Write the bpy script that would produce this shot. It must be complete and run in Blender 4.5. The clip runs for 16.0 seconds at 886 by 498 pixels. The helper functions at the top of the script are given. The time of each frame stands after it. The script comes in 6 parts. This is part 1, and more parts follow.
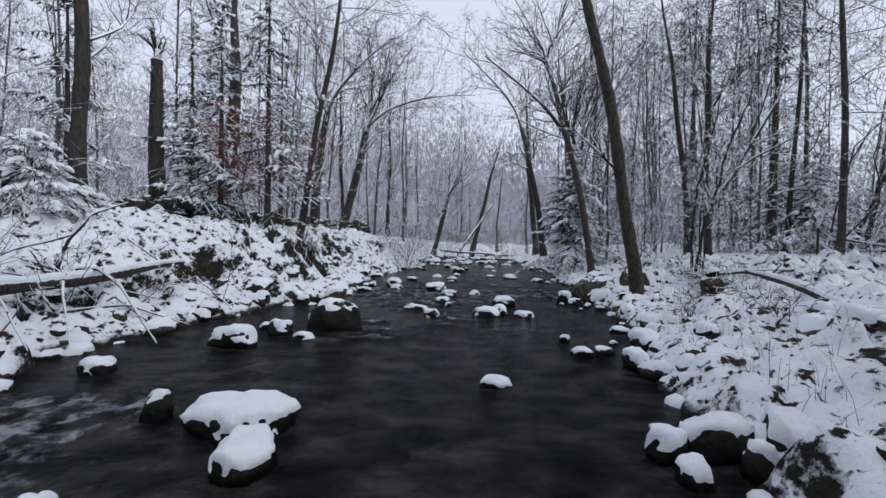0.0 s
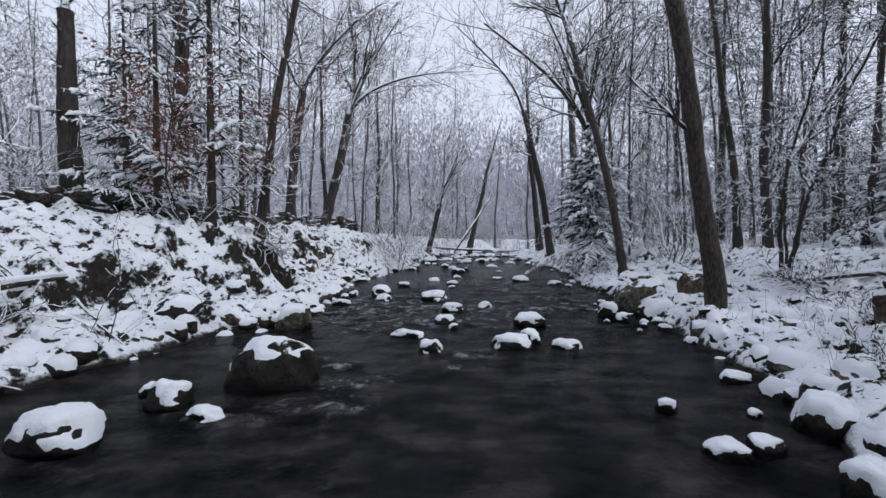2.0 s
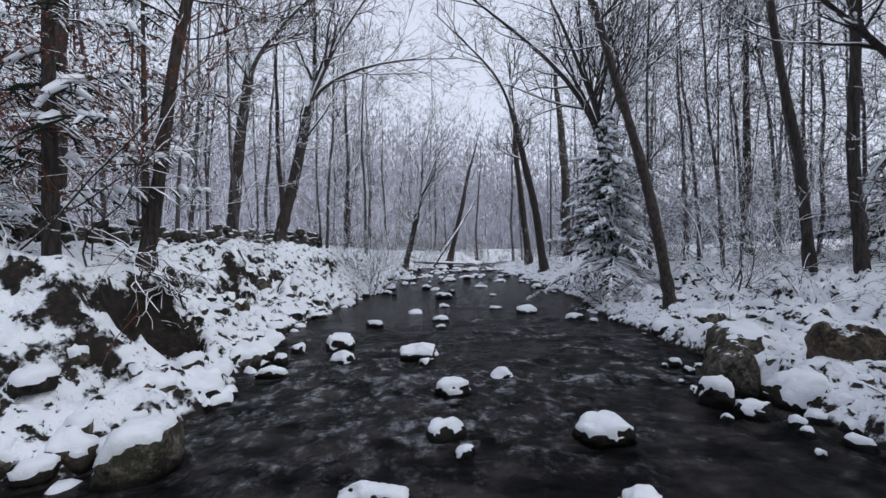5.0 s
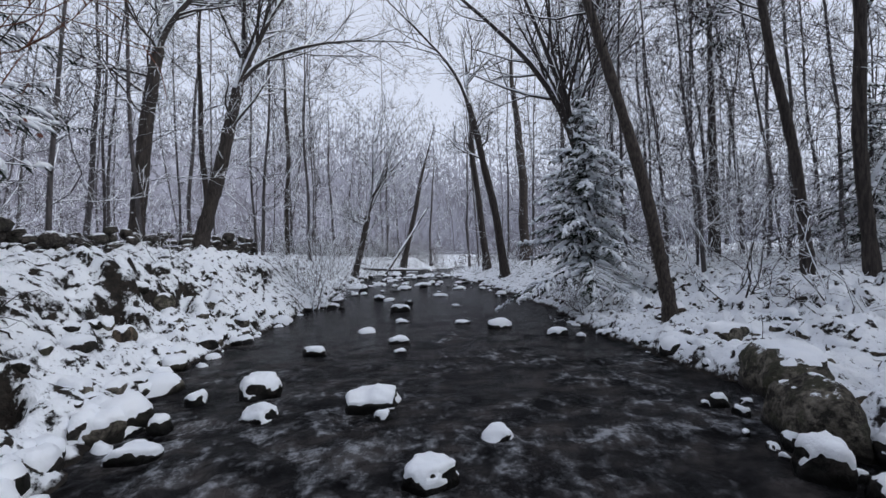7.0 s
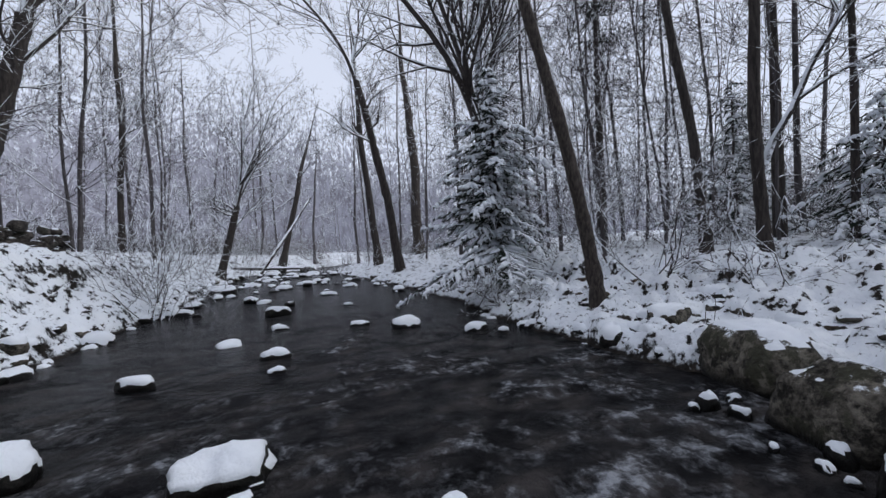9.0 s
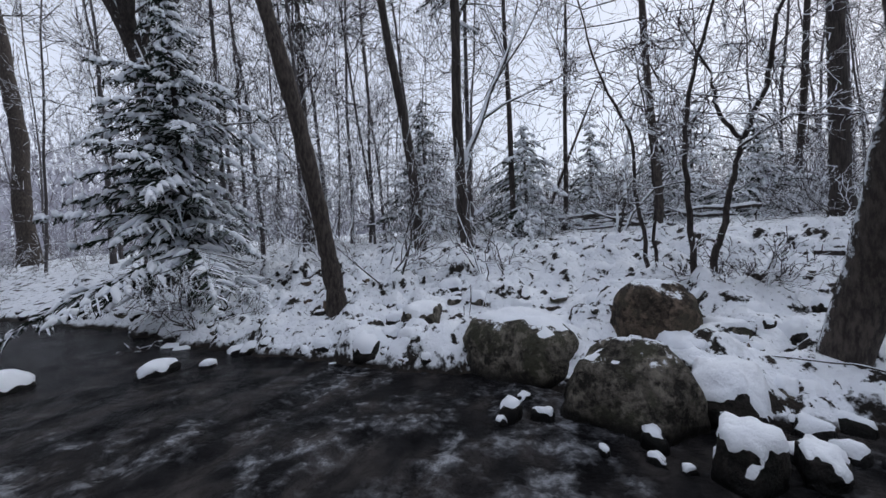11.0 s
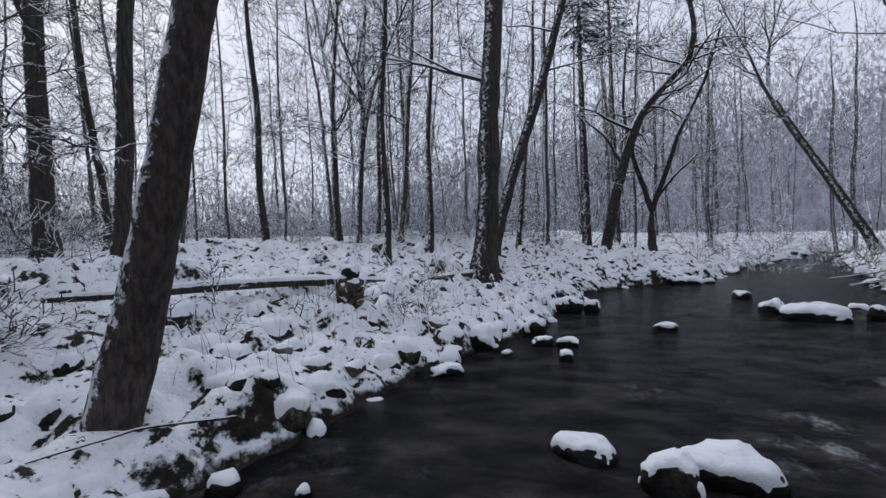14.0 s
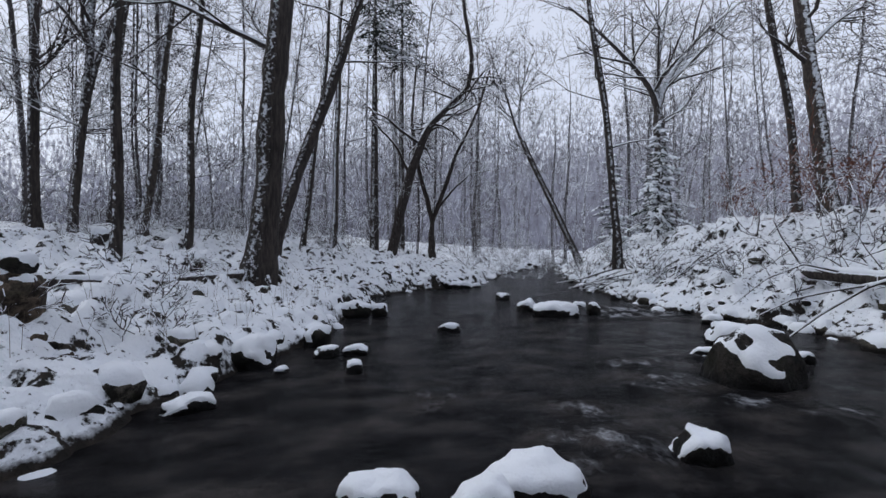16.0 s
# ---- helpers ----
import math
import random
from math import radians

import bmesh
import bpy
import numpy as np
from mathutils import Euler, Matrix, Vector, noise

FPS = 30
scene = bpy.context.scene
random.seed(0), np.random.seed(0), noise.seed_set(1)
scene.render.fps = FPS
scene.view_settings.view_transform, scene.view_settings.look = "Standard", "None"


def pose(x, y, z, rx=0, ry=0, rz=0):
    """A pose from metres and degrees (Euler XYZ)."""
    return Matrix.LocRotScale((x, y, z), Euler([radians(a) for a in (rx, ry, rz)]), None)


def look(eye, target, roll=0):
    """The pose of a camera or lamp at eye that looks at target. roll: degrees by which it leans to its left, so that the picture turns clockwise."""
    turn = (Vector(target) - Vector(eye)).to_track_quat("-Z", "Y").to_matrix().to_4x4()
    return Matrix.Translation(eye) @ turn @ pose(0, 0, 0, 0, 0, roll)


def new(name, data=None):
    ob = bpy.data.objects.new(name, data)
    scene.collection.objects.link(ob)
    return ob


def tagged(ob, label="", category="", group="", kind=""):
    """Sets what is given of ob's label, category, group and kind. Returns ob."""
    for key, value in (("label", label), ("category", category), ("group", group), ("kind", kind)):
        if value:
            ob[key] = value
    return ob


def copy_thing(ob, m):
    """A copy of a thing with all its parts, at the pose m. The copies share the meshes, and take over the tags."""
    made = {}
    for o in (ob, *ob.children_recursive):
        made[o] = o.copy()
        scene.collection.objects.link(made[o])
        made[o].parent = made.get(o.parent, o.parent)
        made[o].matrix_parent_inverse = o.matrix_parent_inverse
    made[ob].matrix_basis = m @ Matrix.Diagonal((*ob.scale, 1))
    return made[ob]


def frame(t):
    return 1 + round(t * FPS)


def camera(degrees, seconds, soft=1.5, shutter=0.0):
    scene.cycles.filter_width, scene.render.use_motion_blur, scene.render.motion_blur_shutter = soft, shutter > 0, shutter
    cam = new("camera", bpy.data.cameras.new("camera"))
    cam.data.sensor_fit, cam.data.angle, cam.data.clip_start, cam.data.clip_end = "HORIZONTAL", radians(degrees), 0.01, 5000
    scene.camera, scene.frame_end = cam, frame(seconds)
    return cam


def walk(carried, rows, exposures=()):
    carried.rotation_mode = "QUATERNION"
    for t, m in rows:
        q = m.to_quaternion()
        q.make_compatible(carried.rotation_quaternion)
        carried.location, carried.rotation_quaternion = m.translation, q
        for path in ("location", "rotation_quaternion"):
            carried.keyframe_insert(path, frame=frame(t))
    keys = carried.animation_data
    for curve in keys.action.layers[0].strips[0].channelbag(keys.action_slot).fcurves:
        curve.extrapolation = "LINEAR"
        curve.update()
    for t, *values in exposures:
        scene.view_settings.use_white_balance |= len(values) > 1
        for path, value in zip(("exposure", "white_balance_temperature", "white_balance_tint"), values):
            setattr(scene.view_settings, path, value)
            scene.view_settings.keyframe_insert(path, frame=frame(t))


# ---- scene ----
# camera and its way up the stream
cam = camera(94.9, 16.0, soft=1.5)
walk(cam, [
    (0, pose(0.000, 0.001, 1.600, 88.89, -1.12, -0.00)),
    (0.5, pose(-0.058, 0.801, 1.593, 88.90, -0.79, -0.13)),
    (1, pose(-0.074, 1.528, 1.576, 88.76, -0.54, -0.25)),
    (1.5, pose(-0.079, 2.200, 1.576, 88.56, -0.31, -0.39)),
    (2, pose(-0.125, 2.862, 1.619, 88.38, -0.00, -0.84)),
    (2.5, pose(-0.169, 3.497, 1.692, 88.37, 0.34, -1.18)),
    (3, pose(-0.170, 4.112, 1.768, 88.47, 0.66, -1.33)),
    (3.5, pose(-0.132, 4.728, 1.841, 88.63, 0.92, -1.36)),
    (5.8, pose(-0.353, 7.122, 1.927, 90.10, 0.60, -7.48)),
    (6.5, pose(-0.329, 7.821, 1.898, 90.25, 0.97, -10.33)),
    (7, pose(-0.290, 8.284, 1.878, 90.38, 1.28, -11.14)),
    (7.5, pose(-0.250, 8.729, 1.843, 90.46, 1.67, -12.56)),
    (8, pose(-0.213, 9.145, 1.786, 90.40, 2.11, -16.72)),
    (10.3, pose(0.282, 11.248, 1.427, 88.69, 2.27, -49.56)),
    (11, pose(0.597, 11.653, 1.438, 88.66, 2.74, -69.23)),
    (11.5, pose(0.915, 11.852, 1.453, 88.65, 2.92, -84.59)),
    (12, pose(1.134, 11.905, 1.459, 88.66, 2.99, -100.23)),
    (12.5, pose(1.319, 11.856, 1.449, 88.81, 3.05, -115.29)),
    (13, pose(1.516, 11.805, 1.431, 89.05, 3.07, -131.63)),
    (13.5, pose(1.618, 11.694, 1.431, 89.29, 2.82, -145.78)),
    (14, pose(1.676, 11.634, 1.454, 89.48, 2.36, -160.07)),
    (14.5, pose(1.742, 11.549, 1.458, 89.59, 1.78, -171.92)),
    (15, pose(1.790, 11.324, 1.416, 89.67, 1.14, -179.87)),
    (15.5, pose(1.808, 11.087, 1.354, 89.81, 0.43, -185.51)),
    (16, pose(1.802, 10.868, 1.291, 89.97, -0.26, -189.61)),
], [(0, 0.02), (1, 0.07), (2, 0.08), (3.5, 0.12), (6, -0.04), (8, -0.03), (10.5, 0.07), (11.5, 0.04), (12.5, -0.12), (13.5, -0.07), (14.5, -0.05), (16, -0.05)])

# ---- light: an even overcast winter sky ----
SKY_STRENGTH, GREY = 0.018, 0.85
world = bpy.data.worlds.new("world")
scene.world = world
world.use_nodes = True
wn, wl = world.node_tree.nodes, world.node_tree.links
wn.clear()
sky = wn.new("ShaderNodeTexSky")
sky.sky_type, sky.sun_disc = "NISHITA", False
sky.sun_elevation, sky.sun_rotation = radians(32), radians(120)
sky_bg = wn.new("ShaderNodeBackground")
sky_bg.inputs["Strength"].default_value = SKY_STRENGTH
cloud_bg = wn.new("ShaderNodeBackground")
cloud_bg.inputs["Color"].default_value = (0.792, 0.845, 1.0, 1)
cloud_bg.inputs["Strength"].default_value = GREY
both = wn.new("ShaderNodeAddShader")
wout = wn.new("ShaderNodeOutputWorld")
wl.new(sky.outputs[0], sky_bg.inputs["Color"])
wl.new(sky_bg.outputs[0], both.inputs[0])
wl.new(cloud_bg.outputs[0], both.inputs[1])
wl.new(both.outputs[0], wout.inputs["Surface"])
sun_data = bpy.data.lights.new("sun", "SUN")
sun_data.energy, sun_data.angle, sun_data.color = 1.6, radians(50), (0.96, 0.98, 1.0)
sun = new("sun", sun_data)
sun.matrix_world = look((20, -12, 16), (0, 0, 0))


# ---- materials ----
def mat(name):
    m = bpy.data.materials.new(name)
    m.use_nodes = True
    n, l = m.node_tree.nodes, m.node_tree.links
    return m, n, l, n["Principled BSDF"]


def noise_tex(n, l, vec, scale, detail=4.0, rough=0.55):
    t = n.new("ShaderNodeTexNoise")
    t.inputs["Scale"].default_value, t.inputs["Detail"].default_value, t.inputs["Roughness"].default_value = scale, detail, rough
    if vec is not None:
        l.new(vec, t.inputs["Vector"])
    return t.outputs["Fac"]


def ramp(n, l, fac, stops):
    r = n.new("ShaderNodeValToRGB")
    e = r.color_ramp.elements
    while len(e) < len(stops):
        e.new(0.5)
    for k, (pos, col) in enumerate(stops):
        e[k].position = pos
        e[k].color = (*col, 1) if len(col) == 3 else (col[0], col[0], col[0], 1)
    l.new(fac, r.inputs["Fac"])
    return r.outputs["Color"]


def math_node(n, l, op, a, b=0.0, clamp=False):
    m = n.new("ShaderNodeMath")
    m.operation, m.use_clamp = op, clamp
    for k, v in enumerate((a, b)):
        if isinstance(v, (int, float)):
            m.inputs[k].default_value = v
        else:
            l.new(v, m.inputs[k])
    return m.outputs[0]


def mix_col(n, l, fac, a, b):
    m = n.new("ShaderNodeMix")
    m.data_type = "RGBA"
    for sock, v in ((m.inputs[0], fac), (m.inputs[6], a), (m.inputs[7], b)):
        if isinstance(v, tuple):
            sock.default_value = (*v, 1)
        elif isinstance(v, (int, float)):
            sock.default_value = v
        else:
            l.new(v, sock)
    return m.outputs[2]


def bump(n, l, bsdf, height, strength, distance):
    b = n.new("ShaderNodeBump")
    b.inputs["Strength"].default_value, b.inputs["Distance"].default_value = strength, distance
    l.new(height, b.inputs["Height"])
    l.new(b.outputs[0], bsdf.inputs["Normal"])


def normal_xyz(n, l):
    g = n.new("ShaderNodeNewGeometry")
    s = n.new("ShaderNodeSeparateXYZ")
    l.new(g.outputs["Normal"], s.inputs[0])
    return s.outputs, g.outputs["Position"]


SNOW = (0.88, 0.915, 0.96)


def snow_material():
    m, n, l, b = mat("snow")
    _, pos = normal_xyz(n, l)
    big = noise_tex(n, l, pos, 1.7, 3)
    l.new(ramp(n, l, big, [(0.3, (0.85, 0.885, 0.94)), (0.75, (0.92, 0.945, 0.975))]), b.inputs["Base Color"])
    b.inputs["Roughness"].default_value = 0.75
    b.inputs["Specular IOR Level"].default_value = 0.2
    grain = math_node(n, l, "ADD", noise_tex(n, l, pos, 38, 5, 0.65), math_node(n, l, "MULTIPLY", noise_tex(n, l, pos, 8, 3), 1.5))
    bump(n, l, b, grain, 0.5, 0.025)
    return m


def ground_material():
    """Snow lying on the flat, wet earth, leaves and roots on the steep."""
    m, n, l, b = mat("snowy_ground")
    nrm, pos = normal_xyz(n, l)
    fine = noise_tex(n, l, pos, 9, 6, 0.65)
    mid = noise_tex(n, l, pos, 2.2, 4, 0.6)
    steep = math_node(n, l, "ADD", nrm[2], math_node(n, l, "MULTIPLY", math_node(n, l, "SUBTRACT", fine, 0.5), 0.95))
    steep = math_node(n, l, "ADD", steep, math_node(n, l, "MULTIPLY", math_node(n, l, "SUBTRACT", mid, 0.5), 0.8))
    cover = ramp(n, l, steep, [(0.45, (0.0,)), (0.56, (1.0,))])
    pits = noise_tex(n, l, pos, 4.4, 6, 0.62)
    cover = math_node(n, l, "MULTIPLY", cover, ramp(n, l, pits, [(0.397, (0.0,)), (0.428, (1.0,))]))
    crumbs = noise_tex(n, l, pos, 11, 5, 0.7)
    cover = math_node(n, l, "MULTIPLY", cover, ramp(n, l, crumbs, [(0.35, (0.0,)), (0.385, (1.0,))]))
    sepz = n.new("ShaderNodeSeparateXYZ")
    l.new(pos, sepz.inputs[0])
    above = math_node(n, l, "ADD", sepz.outputs[2], math_node(n, l, "MULTIPLY", math_node(n, l, "SUBTRACT", fine, 0.5), 0.16))
    dry = ramp(n, l, math_node(n, l, "MULTIPLY", above, 5.0), [(0.22, (0.0,)), (0.45, (1.0,))])
    cover = math_node(n, l, "MULTIPLY", cover, dry)
    earth = ramp(n, l, fine, [(0.3, (0.010, 0.009, 0.008)), (0.55, (0.028, 0.023, 0.019)), (0.78, (0.07, 0.055, 0.042))])
    white = ramp(n, l, mid, [(0.3, (0.85, 0.885, 0.94)), (0.75, (0.92, 0.945, 0.975))])
    l.new(mix_col(n, l, cover, earth, white), b.inputs["Base Color"])
    b.inputs["Roughness"].default_value = 0.8
    b.inputs["Specular IOR Level"].default_value = 0.2
    rel = math_node(n, l, "ADD", math_node(n, l, "MULTIPLY", cover, 0.8), math_node(n, l, "ADD", math_node(n, l, "MULTIPLY", noise_tex(n, l, pos, 5.5, 4, 0.55), 2.0), math_node(n, l, "MULTIPLY", noise_tex(n, l, pos, 24, 5, 0.6), 0.5)))
    bump(n, l, b, rel, 0.8, 0.05)
    return m


def bark_material(name, dark, light, scale, snow_from, flecks, furrow=6.0):
    """Bark with furrows along the stem; snow lies where it faces up and is blown on from upstream."""
    m, n, l, b = mat(name)
    nrm, pos = normal_xyz(n, l)
    mp = n.new("ShaderNodeMapping")
    mp.inputs["Scale"].default_value = (1, 1, 1.0 / furrow)
    l.new(pos, mp.inputs["Vector"])
    fur = noise_tex(n, l, mp.outputs[0], scale, 5, 0.65)
    blot = noise_tex(n, l, pos, 1.3, 3)
    bark = ramp(n, l, fur, [(0.40, dark), (0.62, light)])
    bark = mix_col(n, l, math_node(n, l, "MULTIPLY", blot, 0.5), bark, tuple(0.6 * (a + c) for a, c in zip(dark, light)))
    speck = noise_tex(n, l, pos, 14, 4, 0.7)
    side = math_node(n, l, "MULTIPLY", math_node(n, l, "ADD", math_node(n, l, "MULTIPLY", nrm[1], 0.94), math_node(n, l, "MULTIPLY", nrm[0], 0.34)), flecks)
    onto = math_node(n, l, "MAXIMUM", math_node(n, l, "ADD", nrm[2], -snow_from), math_node(n, l, "ADD", side, -0.86))
    onto = math_node(n, l, "ADD", onto, math_node(n, l, "MULTIPLY", math_node(n, l, "SUBTRACT", speck, 0.5), 1.0))
    cover = ramp(n, l, onto, [(0.02, (0.0,)), (0.10, (1.0,))])
    l.new(mix_col(n, l, cover, bark, SNOW), b.inputs["Base Color"])
    b.inputs["Roughness"].default_value = 0.85
    b.inputs["Specular IOR Level"].default_value = 0.25
    bump(n, l, b, math_node(n, l, "ADD", fur, cover), 1.0, 0.035)
    return m


def twig_material(name, wood, snow_from):
    m, n, l, b = mat(name)
    nrm, pos = normal_xyz(n, l)
    grain = noise_tex(n, l, pos, 6, 3)
    onto = math_node(n, l, "ADD", nrm[2], math_node(n, l, "MULTIPLY", math_node(n, l, "SUBTRACT", grain, 0.5), 1.2))
    cover = ramp(n, l, onto, [(snow_from, (0.0,)), (snow_from + 0.12, (1.0,))])
    l.new(mix_col(n, l, cover, wood, SNOW), b.inputs["Base Color"])
    b.inputs["Roughness"].default_value = 0.8
    b.inputs["Specular IOR Level"].default_value = 0.2
    return m


def rock_material(name, dark, light, moss, snow_from, spot=1.9):
    m, n, l, b = mat(name)
    nrm, pos = normal_xyz(n, l)
    a = noise_tex(n, l, pos, 5, 6, 0.65)
    c = noise_tex(n, l, pos, 20, 6, 0.75)
    lich = noise_tex(n, l, pos, 3.1, 4, 0.6)
    stone = ramp(n, l, math_node(n, l, "ADD", math_node(n, l, "MULTIPLY", a, 0.6), math_node(n, l, "MULTIPLY", c, 0.4)), [(0.43, dark), (0.58, light)])
    stone = mix_col(n, l, ramp(n, l, lich, [(0.50, (0.0,)), (0.60, (0.8,))]), stone, moss)
    spots = math_node(n, l, "ADD", math_node(n, l, "MULTIPLY", noise_tex(n, l, pos, 9, 5, 0.7), 0.7), math_node(n, l, "MULTIPLY", a, 0.3))
    stone = mix_col(n, l, ramp(n, l, spots, [(0.52, (0.0,)), (0.60, (0.65,))]), stone, tuple(spot * v for v in light))
    sep = n.new("ShaderNodeSeparateXYZ")
    l.new(pos, sep.inputs[0])
    wet = ramp(n, l, math_node(n, l, "MULTIPLY", math_node(n, l, "ADD", sep.outputs[2], math_node(n, l, "MULTIPLY", a, 0.12)), 2.5), [(0.25, (0.0,)), (0.55, (1.0,))])
    stone = mix_col(n, l, wet, tuple(0.5 * v for v in dark), stone)
    onto = math_node(n, l, "ADD", nrm[2], math_node(n, l, "MULTIPLY", math_node(n, l, "SUBTRACT", a, 0.5), 0.9))
    onto = math_node(n, l, "ADD", onto, math_node(n, l, "MULTIPLY", math_node(n, l, "SUBTRACT", c, 0.5), 0.55))
    cover = math_node(n, l, "MULTIPLY", ramp(n, l, onto, [(snow_from, (0.0,)), (snow_from + 0.1, (1.0,))]), wet)
    l.new(mix_col(n, l, cover, stone, SNOW), b.inputs["Base Color"])
    l.new(ramp(n, l, wet, [(0.0, (0.35,)), (1.0, (0.85,))]), b.inputs["Roughness"])
    b.inputs["Specular IOR Level"].default_value = 0.18
    bump(n, l, b, math_node(n, l, "ADD", a, math_node(n, l, "MULTIPLY", c, 0.5)), 0.8, 0.04)
    return m


def water_material():
    m, n, l, b = mat("stream_water")
    _, pos = normal_xyz(n, l)
    mp = n.new("ShaderNodeMapping")
    mp.inputs["Scale"].default_value = (1.0, 0.9, 1)
    l.new(pos, mp.inputs["Vector"])
    at = n.new("ShaderNodeAttribute")
    at.attribute_name = "foam"
    swirl = noise_tex(n, l, mp.outputs[0], 3.4, 6, 0.6)
    fine = noise_tex(n, l, mp.outputs[0], 15, 6, 0.72)
    crumb = noise_tex(n, l, mp.outputs[0], 7.5, 7, 0.68)
    stones = n.new("ShaderNodeMapping")
    stones.inputs["Scale"].default_value = (0.62, 1.0, 1)
    l.new(pos, stones.inputs["Vector"])
    bed = noise_tex(n, l, stones.outputs[0], 2.6, 5, 0.6)
    patch = ramp(n, l, swirl, [(0.42, (0.0,)), (0.62, (1.0,))])
    lace = ramp(n, l, crumb, [(0.44, (0.0,)), (0.70, (1.0,))])
    lace = math_node(n, l, "MULTIPLY", math_node(n, l, "ADD", math_node(n, l, "MULTIPLY", lace, 1.0), math_node(n, l, "MULTIPLY", patch, 0.35)), math_node(n, l, "ADD", math_node(n, l, "MULTIPLY", patch, 0.8), 0.2))
    lace = math_node(n, l, "MULTIPLY", lace, math_node(n, l, "ADD", math_node(n, l, "MULTIPLY", fine, 1.2), 0.35))
    thick = math_node(n, l, "MULTIPLY", math_node(n, l, "MULTIPLY", math_node(n, l, "SUBTRACT", at.outputs["Fac"], 0.6, True), patch), math_node(n, l, "ADD", fine, 0.45))
    froth = math_node(n, l, "ADD", math_node(n, l, "MULTIPLY", lace, at.outputs["Fac"]), math_node(n, l, "MULTIPLY", thick, 1.1))
    froth = ramp(n, l, froth, [(0.09, (0.0,)), (0.42, (0.14,)), (1.05, (0.66,))])
    deep = ramp(n, l, bed, [(0.34, (0.003, 0.003, 0.0036)), (0.48, (0.014, 0.0135, 0.0145)), (0.70, (0.058, 0.052, 0.050))])
    l.new(mix_col(n, l, froth, deep, (0.52, 0.54, 0.58)), b.inputs["Base Color"])
    l.new(ramp(n, l, froth, [(0.0, (0.15,)), (0.6, (0.7,))]), b.inputs["Roughness"])
    b.inputs["IOR"].default_value = 1.20
    b.inputs["Specular IOR Level"].default_value = 0.13
    ripple = math_node(n, l, "ADD", math_node(n, l, "MULTIPLY", swirl, math_node(n, l, "ADD", math_node(n, l, "MULTIPLY", at.outputs["Fac"], 2.2), 0.8)), math_node(n, l, "MULTIPLY", fine, 0.32))
    bump(n, l, b, ripple, 0.75, 0.12)
    return m


SNOW_MAT = snow_material()
GROUND = ground_material()
BARK_DARK = bark_material("dark_bark", (0.016, 0.014, 0.013), (0.075, 0.062, 0.055), 22, 0.45, 0.90)
BARK_GREY = bark_material("grey_bark", (0.022, 0.018, 0.016), (0.100, 0.083, 0.072), 26, 0.40, 0.97, 3.0)
LIMB = bark_material("limb_bark", (0.022, 0.019, 0.018), (0.07, 0.058, 0.053), 18, 0.0, 0.35, 1.5)
STEM = bark_material("stem_bark", (0.016, 0.013, 0.012), (0.065, 0.053, 0.047), 22, 0.30, 0.75, 3.0)
TWIG = twig_material("twig", (0.055, 0.042, 0.042), -0.06)
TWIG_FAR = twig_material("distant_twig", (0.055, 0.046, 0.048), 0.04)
TWIG_RED = twig_material("leafy_twig", (0.13, 0.055, 0.035), 0.5)
NEEDLE = twig_material("needles", (0.016, 0.024, 0.016), 0.42)
NEEDLE_DARK = twig_material("dark_needles", (0.016, 0.022, 0.017), 0.66)
ROCK = rock_material("wet_rock", (0.005, 0.0047, 0.0043), (0.034, 0.030, 0.026), (0.022, 0.022, 0.016), 0.86, 1.3)
BOULDER = rock_material("lichened_boulder", (0.019, 0.017, 0.014), (0.125, 0.112, 0.092), (0.055, 0.054, 0.036), 0.90)
BROWN_ROCK = rock_material("brown_rock", (0.020, 0.016, 0.013), (0.105, 0.080, 0.060), (0.070, 0.062, 0.045), 0.88)
# paler, greyer bark for the trees behind, with haze mixed into its colour
BARK_FAR = bark_material("hazed_bark", (0.045, 0.040, 0.042), (0.11, 0.10, 0.10), 12, 0.35, 0.9)
WATER = water_material()
GRASS = twig_material("dead_grass", (0.15, 0.115, 0.08), 0.75)
TWIG_SCRUB = twig_material("scrub_twig", (0.060, 0.044, 0.040), 0.30)


# ---- shared shapes ----
def lattice(ix, iy, seed):
    h = (ix.astype(np.int64) * 374761393 + iy.astype(np.int64) * 668265263 + seed * 974711) & 0xFFFFFFFF
    h = ((h ^ (h >> 13)) * 1274126177) & 0xFFFFFFFF
    return ((h ^ (h >> 16)) & 0xFFFF) / 65535.0


def vnoise(x, y, size, seed):
    """Smooth value noise, 0 to 1."""
    u, v = np.asarray(x, float) / size, np.asarray(y, float) / size
    ix, iy = np.floor(u), np.floor(v)
    fx, fy = u - ix, v - iy
    fx, fy = fx * fx * (3 - 2 * fx), fy * fy * (3 - 2 * fy)
    a, b = lattice(ix, iy, seed), lattice(ix + 1, iy, seed)
    c, d = lattice(ix, iy + 1, seed), lattice(ix + 1, iy + 1, seed)
    return (a * (1 - fx) + b * fx) * (1 - fy) + (c * (1 - fx) + d * fx) * fy


def fractal(x, y, size, seed, octaves=4):
    total, amp = 0.0, 0.5
    for k in range(octaves):
        total = total + amp * vnoise(x, y, size / 2 ** k, seed + k)
        amp *= 0.5
    return total


